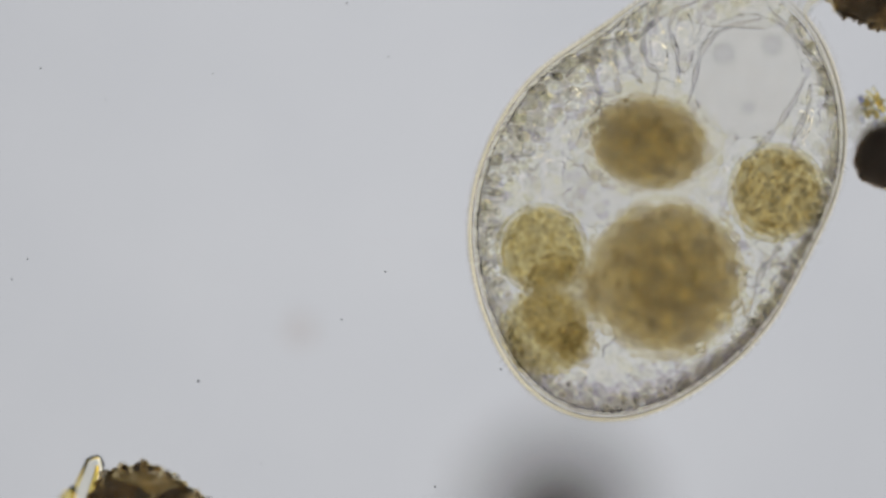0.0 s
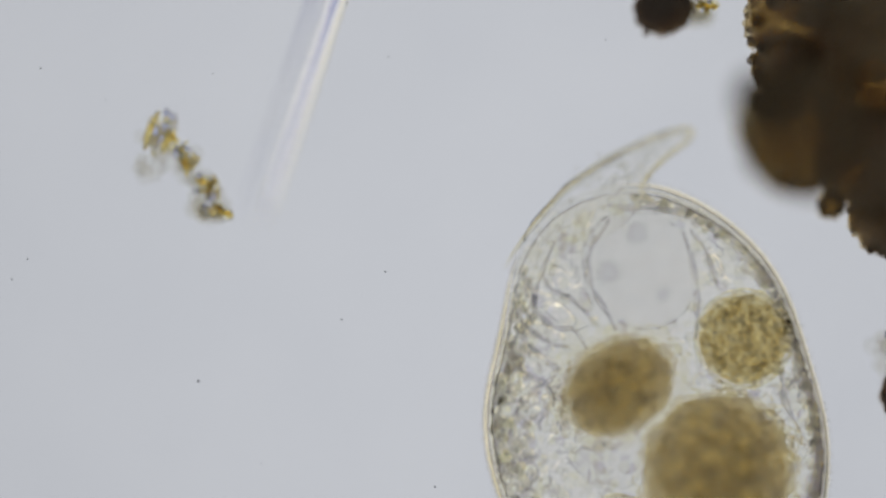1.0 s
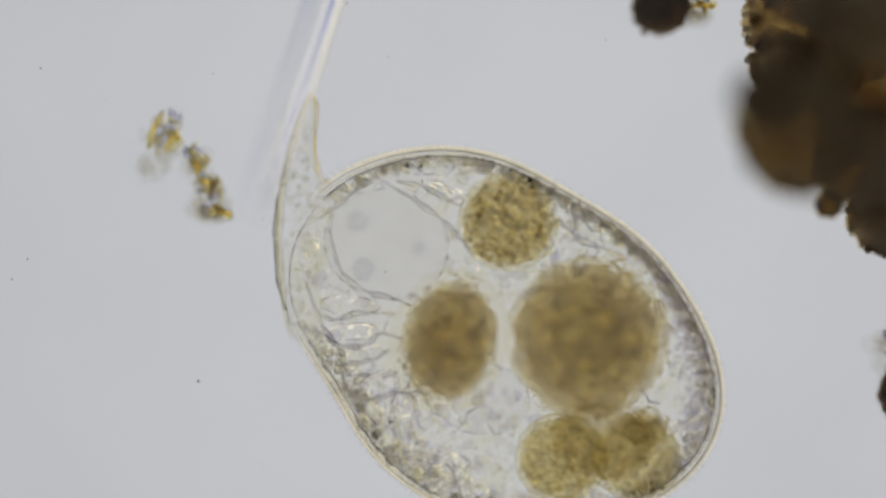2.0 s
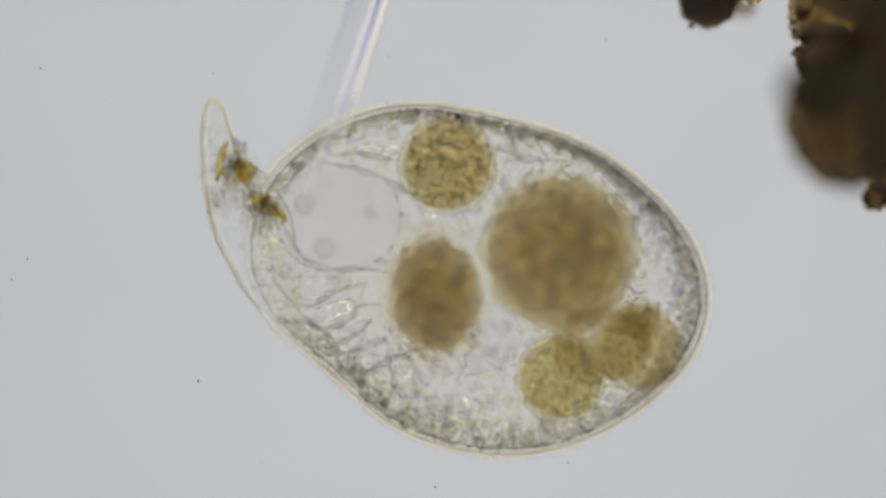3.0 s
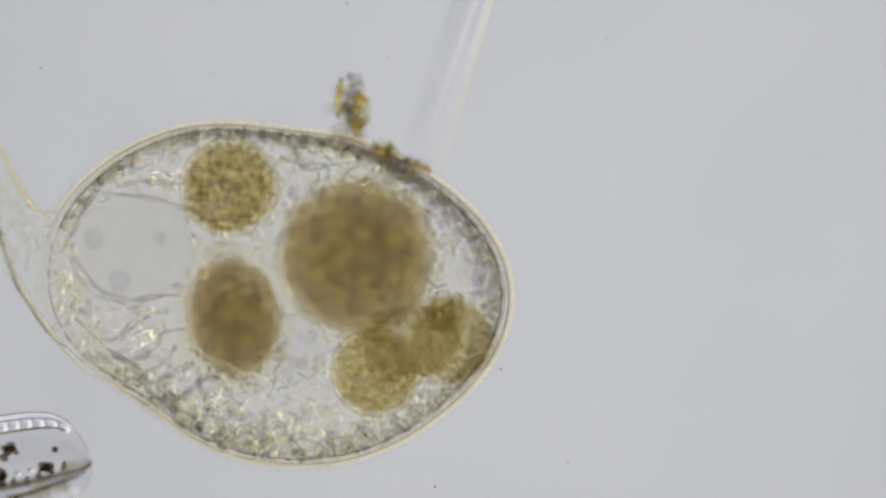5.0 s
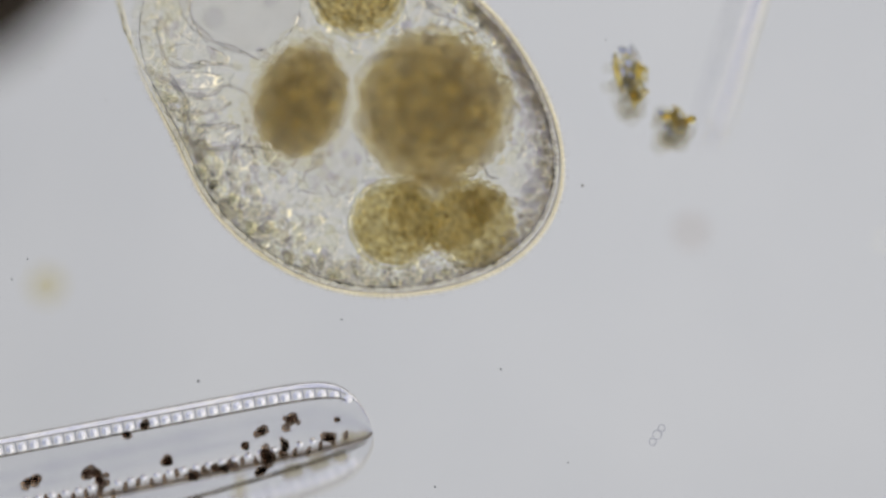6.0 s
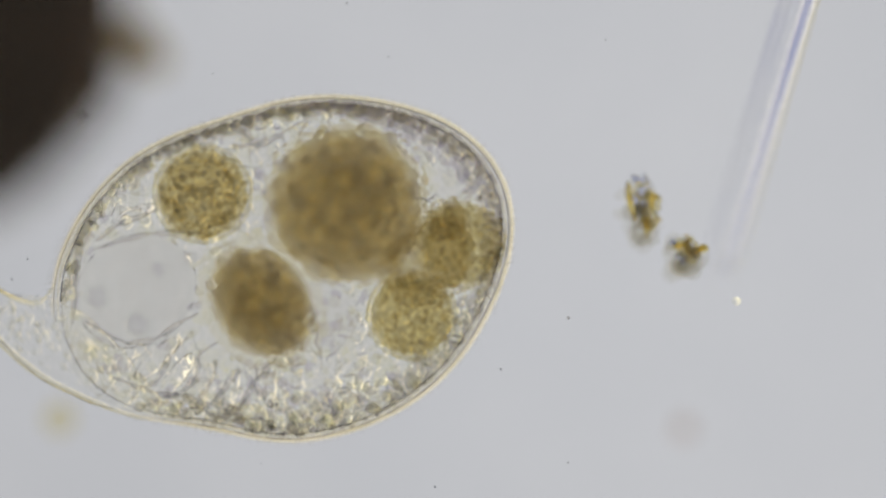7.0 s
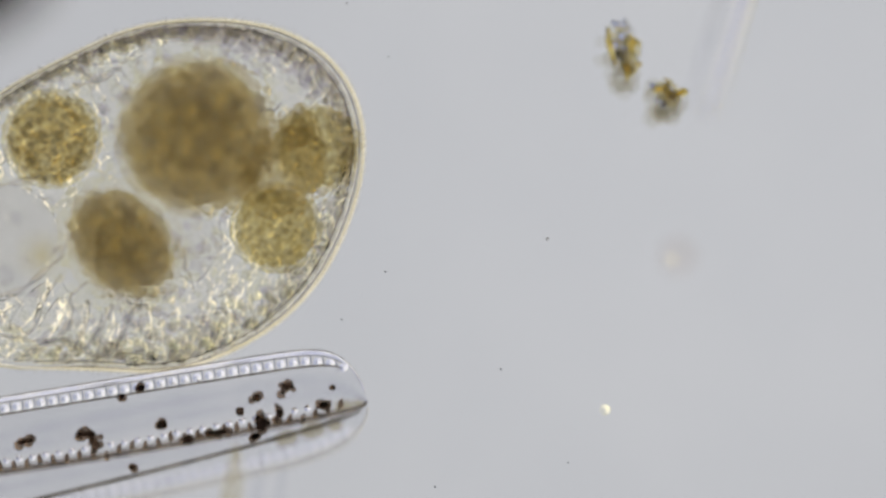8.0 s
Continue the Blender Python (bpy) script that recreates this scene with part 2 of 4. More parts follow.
def smooth_line(points, steps=8):
    """A curve through a few points."""
    p = [Vector(q) for q in points]
    p = [p[0] * 2 - p[1], *p, p[-1] * 2 - p[-2]]
    out = []
    for a, b, c, d in zip(p, p[1:], p[2:], p[3:]):
        for i in range(steps):
            t = i / steps
            out.append(0.5 * ((2 * b) + (c - a) * t + (2 * a - 5 * b + 4 * c - d) * t * t + (3 * b - a - 3 * c + d) * t ** 3))
    out.append(p[-2])
    return [q[:] for q in out]


def lens_bead(name, r, sides=20):
    """A flat bead with a blunt point above and below."""
    v = [(0, 0, 0.36 * r), (0, 0, -0.36 * r)] + [(r * math.cos(2 * math.pi * k / sides), r * math.sin(2 * math.pi * k / sides), 0) for k in range(sides)]
    f = []
    for k in range(sides):
        a, b = 2 + k, 2 + (k + 1) % sides
        f += [(0, a, b), (1, b, a)]
    return mesh_of(name, v, f, False)


def bead_cloud(name, centres, radii, sides=8):
    """Many small flat beads in one mesh."""
    v, f = [], []
    for (x, y, z), r in zip(centres, radii):
        k = len(v)
        v += [(x, y, z + 0.36 * r), (x, y, z - 0.36 * r)] + [(x + r * math.cos(2 * math.pi * i / sides), y + r * math.sin(2 * math.pi * i / sides), z) for i in range(sides)]
        for i in range(sides):
            a, b = k + 2 + i, k + 2 + (i + 1) % sides
            f += [(k, a, b), (k + 1, b, a)]
    return mesh_of(name, v, f, False)


def part(name, me, material, parent, label="", kind=""):
    """One mesh object under a thing or a part."""
    ob = new(name, me)
    me.materials.clear()
    me.materials.append(material)
    ob.parent = parent
    return tagged(ob, label, kind=kind)


def thing(name, label, category, x=0.0, y=0.0, z=0.0, turn=0.0, group=""):
    ob = new(name)
    ob.empty_display_size = 0.05
    ob.matrix_basis = pose(x, y, z, 0, 0, turn)
    return tagged(ob, label, category, group)


def in_ball(rng, count, r, fill=1.0):
    """Places spread through a ball."""
    d = rng.standard_normal((count, 3))
    d /= np.linalg.norm(d, axis=1)[:, None]
    return d * (r * fill * rng.uniform(0, 1, (count, 1)) ** (1 / 3))


# ---------------------------------------------------------------- setting
def build_setting():
    bm = bmesh.new()
    bmesh.ops.create_circle(bm, cap_ends=True, segments=64, radius=3.9)
    me = bpy.data.meshes.new("lamp_field")
    bm.to_mesh(me)
    bm.free()
    lamp = new("lamp_field", me)
    lamp.location = (0.4, -0.55, -12)
    me.materials.append(LAMP)
    tagged(lamp, "bright white field of the microscope lamp under the slide", "lamp", kind="structure")
    # Unseen ring added to brighten glass edges and tint them warm and cold.
    ring = new("added_glow_ring", tube("added_glow_ring", [(6.5 * math.cos(a), 6.5 * math.sin(a), 0) for a in np.linspace(0, 2 * math.pi, 97)[:-1]], 2.55, 16, True, 0.1))
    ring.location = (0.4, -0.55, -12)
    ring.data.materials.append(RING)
    tagged(ring, "added unseen glowing ring round the lamp field, warm on one side, cold on the other", "lamp", kind="structure")
    bm = bmesh.new()
    bmesh.ops.create_cube(bm, size=1.0)
    for v in bm.verts:
        v.co = Vector((v.co.x * 7.6 + 0.4, v.co.y * 2.6 - 0.55, v.co.z * 0.1 - 0.05))
    bmesh.ops.bevel(bm, geom=bm.edges[:], offset=0.01, segments=2, affect="EDGES")
    me = bpy.data.meshes.new("glass_slide")
    bm.to_mesh(me)
    bm.free()
    slide = new("glass_slide", me)
    me.materials.append(SLIDE)
    tagged(slide, "clear flat glass microscope slide under the specimens", "glass slide", kind="structure")


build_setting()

# ---------------------------------------------------------------- ciliate
HULL = (0.3433, -0.0013, -0.0052, 0.0436, -0.0390, 0.0040, 0.0080, 0.0038, -0.0103, -0.0003, 0.0011, 0.0014, -0.0037)
HULL_AT = (-0.145, -0.025)
MID = 0.155
DEEP = 0.15


def hull(a):
    """How far the cell wall lies from the middle of the cell, in the direction a."""
    root, a0 = math.atan2(math.sin(a - 3.2), math.cos(a - 3.2)), math.atan2(math.sin(a), math.cos(a))
    return HULL[0] + sum(HULL[2 * k - 1] * math.cos(k * a) + HULL[2 * k] * math.sin(k * a) for k in range(1, 7)) + 0.014 * math.exp(-(root / 0.3) ** 2) + 0.006 * (math.exp(-((a0 - 1.95) / 0.5) ** 2) + math.exp(-((a0 + 1.5) / 0.6) ** 2))


def at_root(a):
    """True for most directions in which the beak grows out of the cell."""
    return abs(math.atan2(math.sin(a - 2.98), math.cos(a - 2.98))) < 0.30


def inside(a, s, z=0.0):
    r = hull(a) * s
    return (HULL_AT[0] + r * math.cos(a), HULL_AT[1] + r * math.sin(a), MID + z)


def bulge(s):
    return DEEP * math.sqrt(max(0.0, 1 - s ** 2.6))


def pillow(name, around=140, rings=14, grow=1.0, deep=1.0, thin=0.5):
    """The cell's body: an egg-shaped cushion."""
    v, f = [], []
    s_list = [math.sin(math.pi / 2 * (i + 1) / rings) for i in range(rings)]
    for top in (1, -1):
        start = len(v)
        v.append((HULL_AT[0], HULL_AT[1], MID + top * DEEP * deep))
        for s in s_list[:-1] if top < 0 else s_list:
            for k in range(around):
                v.append(inside(2 * math.pi * k / around, s * grow, top * DEEP * (bulge(s) / DEEP) ** (2 * thin) * deep))
        n = rings if top > 0 else rings - 1
        for k in range(around):
            q = (k + 1) % around
            tri = (start, start + 1 + k, start + 1 + q)
            f.append(tri if top > 0 else tri[::-1])
            for i in range(n - 1):
                a, b = start + 1 + i * around, start + 1 + (i + 1) * around
                quad = (a + k, b + k, b + q, a + q)
                f.append(quad if top > 0 else quad[::-1])
        if top > 0:
            edge = start + 1 + (rings - 1) * around
        else:
            last = start + 1 + (n - 1) * around
            for k in range(around):
                q = (k + 1) % around
                f.append((last + k, last + q, edge + q, edge + k))
    return mesh_of(name, v, f)


def ring_line(s, z=0.0, wave=0.0, count=180, seed=0, start=-math.pi, end=math.pi):
    rng = np.random.default_rng(seed)
    ph = rng.uniform(0, 6.28, 4)
    out = []
    for k in range(count):
        a = start + (end - start) * k / (count - 1)
        w = sum(math.sin((9 + 8 * j) * a + ph[j]) for j in range(4)) / 4
        out.append(inside(a, s + wave * w, z))
    return out


def lumpy(name, r, stretch, seed, dent=0.07, level=3):
    """A ball with an uneven surface."""
    v0, f0 = ICO[level]
    off = Vector((seed * 3.1, seed * 1.7, 0))
    v = [np.array(p) * (1 + dent * noise.noise(Vector(p) * 2.6 + off) + 0.7 * dent * noise.noise(Vector(p) * 9 + off) + 0.6 * dent * noise.noise(Vector(p) * 21 + off)) * r * np.array(stretch) for p in v0]
    return mesh_of(name, v, f0)


def food_ball(parent, x, y, z, r, count, grain, core, lump, label, stretch=(1, 1, 1), seed=1, skin=0.0, halo=0.0, shells=((1.03, 0.17), (0.98, 0.17), (0.94, 0.2), (0.84, 0.25))):
    """A vacuole: a dense core, lumps in and round it, and for some a clear skin."""
    rng = np.random.default_rng(seed)
    ob = None
    for j, (k, dent) in enumerate(shells):
        me = lumpy("food_layer", r * k, stretch, seed + 40 * j, dent, 4)
        if ob:
            part("food_layer", me, core, ob)
        else:
            ob = part("food_vacuole", me, core, parent, label)
            ob.location = (x, y, z)
    c = in_ball(rng, count, r, 1.0) * np.array(stretch)
    part("food_grains", clump("food_grains", c, r * grain * rng.uniform(0.6, 1.4, count), 1, 0.12, seed=seed), lump, ob, "", "stuff")
    if skin:
        line = [(skin * r * stretch[0] * math.cos(a), skin * r * stretch[1] * math.sin(a), 0) for a in np.linspace(0, 2 * math.pi, 60)[:-1]]
        part("skin", tube("skin", line, 0.0028, 8, True), SKIN, ob, "thin clear skin")
    if halo:
        v, f = ICO[3]
        part("halo", mesh_of("halo", v * (halo * r * stretch[0], halo * r * stretch[1], r), f), HALO, ob, "pale cream fluid round the food")
    return ob


def build_ciliate():
    cell = thing("ciliate", "translucent egg-shaped single-celled ciliate with a beak, full of brown food balls", "microorganism")
    part("cytoplasm", pillow("cytoplasm"), CYTO, cell, "clear pale grainy cell body")
    part("inner_plasm", pillow("inner_plasm", grow=0.965, deep=0.12, thin=1.0), ENDO, cell, "mottled cream and lilac plasm")
    arc = dict(start=-3.05, end=2.75)
    ends = [min(1.0, 0.15 + k / 14, 0.15 + (179 - k) / 10) for k in range(180)]
    # Yellow-tinted prism tube that imitates the optical halo and colour fringe.
    fringe = tube("outer_fringe", ring_line(1.008, -0.05, **arc), [0.0036 * e for e in ends], 4, False, 0.40)
    fringe.polygons.foreach_set("use_smooth", [False] * len(fringe.polygons))
    part("outer_fringe", fringe, FRINGE, cell, "added bright yellowish halo line round the skin")
    part("pellicle", tube("pellicle", ring_line(0.994, **arc), [0.0017 * e for e in ends], 8, False, 3.0), LINE, cell, "thin dark outline of the skin")
    part("clear_wall", tube("clear_wall", ring_line(0.977, 0, 0.002, **arc), [0.0034 * e for e in ends], 12, False, 2.0), RIM, cell, "clear glassy layer under the skin")
    part("inner_skin", tube("inner_skin", ring_line(0.960, 0, 0.005, **arc), [0.0012 * e for e in ends], 8, False, 2.0), LINE, cell, "wavy inner edge of the wall")
    rng = np.random.default_rng(5)
    c, rad, dark, drad = [], [], [], []
    for i in range(2300):
        a = rng.uniform(0, 2 * math.pi)
        if at_root(a):
            continue
        low = math.exp(-((math.atan2(math.sin(a + 1.9), math.cos(a + 1.9))) / 0.9) ** 2)
        s = 1 - (0.04 + abs(rng.normal(0, 0.035 + 0.09 * low)))
        c.append(inside(a, s, rng.uniform(-0.3, 0.3) * bulge(s)))
        rad.append(rng.uniform(0.0025, 0.0075) * (1 + 0.5 * low))
    part("cortex_granules", clump("cortex_granules", c, rad, 2, 0.05, seed=6), BEAD, cell, "fine glassy granules inside the wall", "stuff")
    c, rad = [], []
    for i in range(2200):
        a = rng.uniform(0, 2 * math.pi)
        if at_root(a):
            continue
        low = math.exp(-((math.atan2(math.sin(a + 1.9), math.cos(a + 1.9))) / 0.9) ** 2)
        s = 1 - (0.03 + abs(rng.normal(0, 0.035 + 0.05 * low)))
        c.append(inside(a, s, rng.uniform(-0.3, 0.3) * bulge(s)))
        rad.append(rng.uniform(0.002, 0.007))
    part("grey_granules", clump("grey_granules", c, rad, 1, 0.2, seed=9), GREY, cell, "grey and lilac specks inside the wall", "stuff")
    for i in range(6000):
        a = rng.normal(0.02, 0.45) if i % 10 < 8 else rng.uniform(0.2, 2.0)
        thick = 0.55 + 0.9 * math.exp(-((a - 0.0) / 0.5) ** 2)
        s = 1 - 0.022 - abs(rng.normal(0.045 * thick, 0.036 * thick))
        dark.append(inside(a, s, rng.uniform(-0.6, 0.6) * bulge(s)))
        drad.append(rng.uniform(0.002, 0.0058))
    part("rear_granulation", clump("rear_granulation", dark, drad, 1, 0.15, seed=7), DUSK, cell, "grey dense granules at the rear end", "stuff")
    c, rad, g, gr = [], [], [], []
    rooms = ((-0.385, 0.092, 0.105), (0.0, 0.0, 0.125), (-0.235, -0.055, 0.085), (-0.19, 0.17, 0.078), (-0.005, -0.21, 0.07), (0.135, -0.18, 0.07))

    def free(p, margin=0.0):
        return all(math.hypot(p[0] - x, p[1] - y) > r + margin for x, y, r in rooms)

    for i in range(900):
        a, s = rng.uniform(0, 2 * math.pi), math.sqrt(rng.uniform(0.02, 0.88))
        p = inside(a, s, rng.uniform(-0.25, 0.25) * bulge(s))
        if not free(p):
            continue
        c.append(p)
        rad.append(rng.uniform(0.005, 0.016))
    part("plasm_mottle", clump("plasm_mottle", c, rad, 1, 0.25, seed=8), MOTTLE, cell, "cream and lilac mottles in the plasm", "stuff")
    for i in range(420):
        a, s = rng.uniform(0, 2 * math.pi), math.sqrt(rng.uniform(0.10, 0.88))
        p = inside(a, s, rng.uniform(-0.3, 0.3) * bulge(s))
        if not free(p):
            continue
        g.append(p)
        gr.append(rng.uniform(0.003, 0.011))
    part("plasm_granules", clump("plasm_granules", g, gr, 2, 0.05, seed=10), BEAD, cell, "small glassy granules in the plasm", "stuff")
    c, rad = [], []
    for i in range(300):
        a = rng.uniform(0, 2 * math.pi)
        if at_root(a):
            continue
        low = math.exp(-((math.atan2(math.sin(a + 1.9), math.cos(a + 1.9))) / 0.9) ** 2)
        s = 1 - (0.045 + abs(rng.normal(0, 0.03 + 0.06 * low)))
        c.append(inside(a, s, rng.uniform(-0.2, 0.2) * bulge(s)))
        rad.append(rng.uniform(0.0018, 0.0042))
    for i in range(90):
        a, s = rng.uniform(0, 2 * math.pi), math.sqrt(rng.uniform(0.10, 0.85))
        p = inside(a, s, rng.uniform(-0.25, 0.25) * bulge(s))
        if free(p, 0.03):
            c.append(p)
            rad.append(rng.uniform(0.0016, 0.0036))
    part("bright_granules", bead_cloud("bright_granules", c, rad), SPARK, cell, "tiny bright refracting granules", "stuff")
    # a fine net of short strands through the plasm
    net = []
    for i in range(130):
        a, s = rng.uniform(0, 2 * math.pi), math.sqrt(rng.uniform(0.2, 0.82))
        if at_root(a):
            continue
        p = inside(a, s, rng.uniform(-0.15, 0.15) * bulge(s))
        if not free(p, 0.015):
            continue
        d, pts = rng.uniform(0, 2 * math.pi), [p]
        for k in range(4):
            d += rng.normal(0, 0.7)
            step = rng.uniform(0.005, 0.013)
            pts.append((pts[-1][0] + step * math.cos(d), pts[-1][1] + step * math.sin(d), p[2]))
        pts = smooth_line(pts, 3)
        n = len(pts)
        net.append(tube("strand", pts, [0.0006 + rng.uniform(0.0010, 0.0020) * math.sin(math.pi * (k + 0.5) / n) for k in range(n)], 6))
    bm = bmesh.new()
    for me in net:
        bm.from_mesh(me)
        bpy.data.meshes.remove(me)
    me = bpy.data.meshes.new("strand_net")
    bm.to_mesh(me)
    bm.free()
    part("strand_net", me, STRAND, cell, "net of fine grey and lilac strands", "stuff")
    # fine cilia on the skin
    v, f = [], []
    for i in range(520):
        a = -3.0 + 5.7 * i / 520
        p, q = Vector(inside(a, 1.0)), Vector(inside(a + rng.normal(0, 0.012), 1.0 + rng.uniform(0.025, 0.05)))
        side = Vector((q.y - p.y, p.x - q.x, 0)).normalized() * 0.0011
        k = len(v)
        v += [(p + side)[:], (p - side)[:], (p + Vector((0, 0, 0.002)))[:], q[:]]
        f += [(k, k + 1, k + 3), (k + 1, k + 2, k + 3), (k + 2, k, k + 3), (k, k + 2, k + 1)]
    part("cilia", mesh_of("cilia", v, f, False), HAIR, cell, "fine short hairs", "stuff")
    # food balls
    ROUGH = ((1.03, 0.13), (0.98, 0.12), (0.92, 0.14), (0.80, 0.2))
    DENSE = ((1.09, 0.13), (1.05, 0.12), (1.01, 0.11), (0.97, 0.11), (0.92, 0.11), (0.85, 0.12), (0.72, 0.14), (0.5, 0.2))
    balls = [
        food_ball(cell, 0.0, 0.0, 0.088, 0.126, 1100, 0.042, FOOD, FOOD_LUMP, "large dense olive-brown food ball", (1, 1, 0.4), 11, halo=1.18, shells=DENSE),
        food_ball(cell, -0.235, -0.055, 0.088, 0.087, 700, 0.055, FOOD, FOOD_LUMP, "oval olive-brown food ball", (0.88, 1.12, 0.38), 12, halo=1.38, shells=DENSE),
        food_ball(cell, -0.190, 0.170, 0.16, 0.080, 800, 0.062, FOOD_GOLD, GOLD_LUMP, "coarse-grained golden food ball", seed=13, skin=1.08, shells=ROUGH),
        food_ball(cell, -0.005, -0.210, 0.16, 0.074, 700, 0.058, FOOD_FINE, FINE_LUMP, "fine-grained golden-brown food ball", seed=14, skin=1.07, shells=ROUGH),
        food_ball(cell, 0.135, -0.180, 0.135, 0.076, 700, 0.06, FOOD_FINE, FINE_LUMP, "pale fine-grained golden food ball", seed=15, shells=((1.02, 0.16), (0.92, 0.16), (0.80, 0.2))),
        food_ball(cell, 0.064, -0.160, 0.08, 0.076, 240, 0.06, FOOD, FINE_LUMP, "soft brown food mass between larger balls", (1.1, 0.85, 0.4), seed=16, shells=((1.06, 0.22), (0.94, 0.22), (0.8, 0.25))),
        food_ball(cell, 0.138, -0.122, 0.10, 0.035, 40, 0.25, FOOD, FOOD_LUMP, "small dark food ball", seed=17, shells=((1.05, 0.12), (0.85, 0.2)))]
    # clear vacuole with its spots
    v, f = ICO[3]
    vac = part("clear_vacuole", mesh_of("clear_vacuole", v * (0.112, 0.098, 0.115), f), CLEAR, cell, "round clear water-filled vacuole")
    vac.location = (-0.385, 0.092, 0.16)
    for x, y, r in ((-0.057, 0.028, 0.017), (-0.028, -0.051, 0.018), (0.058, 0.006, 0.012)):
        ob = part("spot", mesh_of("spot", ICO[2][0] * r, ICO[2][1]), SPOT, vac)
        ob.location = (x, y, 0.095)
    vac = part("clear_vacuole", mesh_of("clear_vacuole", v * (0.07, 0.062, 0.05), f), CLEAR, cell, "faint clear vacuole beside a food ball")
    vac.location = (-0.145, -0.135, 0.16)
    for x, y, r in ((-0.512, 0.065, 0.008), (-0.540, 0.017, 0.010), (-0.514, -0.050, 0.010), (-0.33, 0.20, 0.008), (-0.30, 0.185, 0.008), (-0.475, -0.10, 0.008), (-0.36, -0.22, 0.007), (-0.22, -0.29, 0.007)):
        ob = part("vesicle", mesh_of("vesicle", ICO[3][0] * 1.5 * r, ICO[3][1]), DROP, cell, "small bright round vesicle")
        ob.location = (x, y, MID)
    # pleats that fan out from the gullet
    for x, y, a, long, wide in ((-0.425, -0.028, 8, 0.052, 0.017), (-0.412, -0.072, 18, 0.048, 0.015), (-0.385, -0.112, 28, 0.046, 0.014), (-0.352, -0.150, 40, 0.040, 0.014),
                                (-0.455, 0.010, -20, 0.030, 0.014), (-0.31, 0.205, -14, 0.040, 0.012), (-0.405, -0.135, 35, 0.024, 0.009), (-0.29, -0.185, 50, 0.034, 0.012)):
        ob = part("pleat", lumpy("pleat", 1.0, (long, wide, 0.018), int(1000 * abs(x)), 0.12), PLEAT, cell, "clear pleat of the gullet")
        ob.matrix_basis = pose(x, y, MID + 0.01, 0, 0, a)
    # folds and strands between the wall, the gullet and the food
    lines = (((-0.478, -0.051), (-0.448, -0.059), (-0.404, -0.036), (-0.358, -0.027)),
             ((-0.454, -0.089), (-0.42, -0.10), (-0.38, -0.088), (-0.362, -0.064), (-0.321, -0.065)),
             ((-0.415, -0.133), (-0.375, -0.118), (-0.343, -0.092)),
             ((-0.489, 0.098), (-0.459, 0.037), (-0.416, 0.007), (-0.363, 0.002), (-0.319, -0.004)),
             ((-0.403, 0.195), (-0.35, 0.176), (-0.301, 0.157), (-0.255, 0.126), (-0.227, 0.105)),
             ((-0.51, -0.004), (-0.481, -0.049), (-0.454, -0.084), (-0.418, -0.115), (-0.405, -0.161), (-0.379, -0.193), (-0.332, -0.223)),
             ((-0.511, 0.11), (-0.477, 0.151), (-0.409, 0.225), (-0.352, 0.240)),
             ((-0.39, 0.205), (-0.34, 0.205), (-0.27, 0.185)), ((-0.10, 0.20), (-0.05, 0.175), (0.02, 0.168)),
             ((-0.40, -0.15), (-0.355, -0.14), (-0.315, -0.125)), ((-0.36, -0.185), (-0.30, -0.16), (-0.27, -0.17)))
    for j, line in enumerate(lines):
        pts = smooth_line([(x, y, MID + 0.015 * math.sin(7 * j + 3 * i)) for i, (x, y) in enumerate(line)])
        n = len(pts)
        part("fold", tube("fold", pts, [0.0018 + 0.0042 * abs(math.sin(0.35 * i + j)) * math.sin(math.pi * (i + 0.5) / n) for i in range(n)], 8), FIBRE, cell)
    # beak
    spine = [(0.05, -0.16), (0.012, -0.06), (-0.014, 0.03), (-0.036, 0.09), (-0.062, 0.15), (-0.077, 0.22), (-0.077, 0.263)]
    line = smooth_line([(x, y, 0) for x, y in spine], 8)
    n = len(line) - 1
    wide = [float(w) for w in np.interp(np.arange(n + 1) / n, np.arange(7) / 6, (0.012, 0.056, 0.071, 0.062, 0.036, 0.022, 0.003))]
    beak = part("beak", tube("beak", line, [max(w, 0.002) for w in wide], 24, False, 0.5), BEAK, cell, "clear curved tapering beak")
    out = smooth_line([(0.030, -0.175, 0), (0.008, -0.149, 0), (-0.020, -0.107, 0), (-0.046, -0.060, 0), (-0.071, -0.011, 0), (-0.087, 0.034, 0), (-0.097, 0.080, 0), (-0.101, 0.13, 0), (-0.099, 0.20, 0), (-0.089, 0.25, 0), (-0.076, 0.264, 0), (-0.060, 0.250, 0),
                       (-0.046, 0.20, 0), (-0.025, 0.150, 0), (0.005, 0.122, 0), (0.045, 0.130, 0)], 6)
    n = len(out) - 1
    part("beak_edge", tube("beak_edge", out, [0.0024 * min(1, 4 * i / n, 6 * (n - i) / n) + 0.0002 for i in range(n + 1)], 10, False, 1.0), EDGE, beak, "thin yellowish edge of the beak")
    mid = Vector((-0.03, 0.08, 0))
    part("beak_wall", tube("beak_wall", [tuple(Vector(p) + (mid - Vector(p)).normalized() * 0.0065) for p in out], [0.0038 * min(1, 6 * i / n, 6 * (n - i) / n) + 0.0006 for i in range(n + 1)], 10, False, 1.6),
         RIM, beak, "clear glassy wall of the beak")
    rng = np.random.default_rng(61)
    c, rad = [], []
    for i in range(300):
        k = rng.uniform(0.4, 5)
        j = int(k / 6 * (len(line) - 1))
        c.append((line[j][0] + rng.normal(0, 0.4) * wide[j], line[j][1] + rng.normal(0, 0.01), rng.normal(0, 0.3) * wide[j]))
        rad.append(rng.uniform(0.002, 0.006))
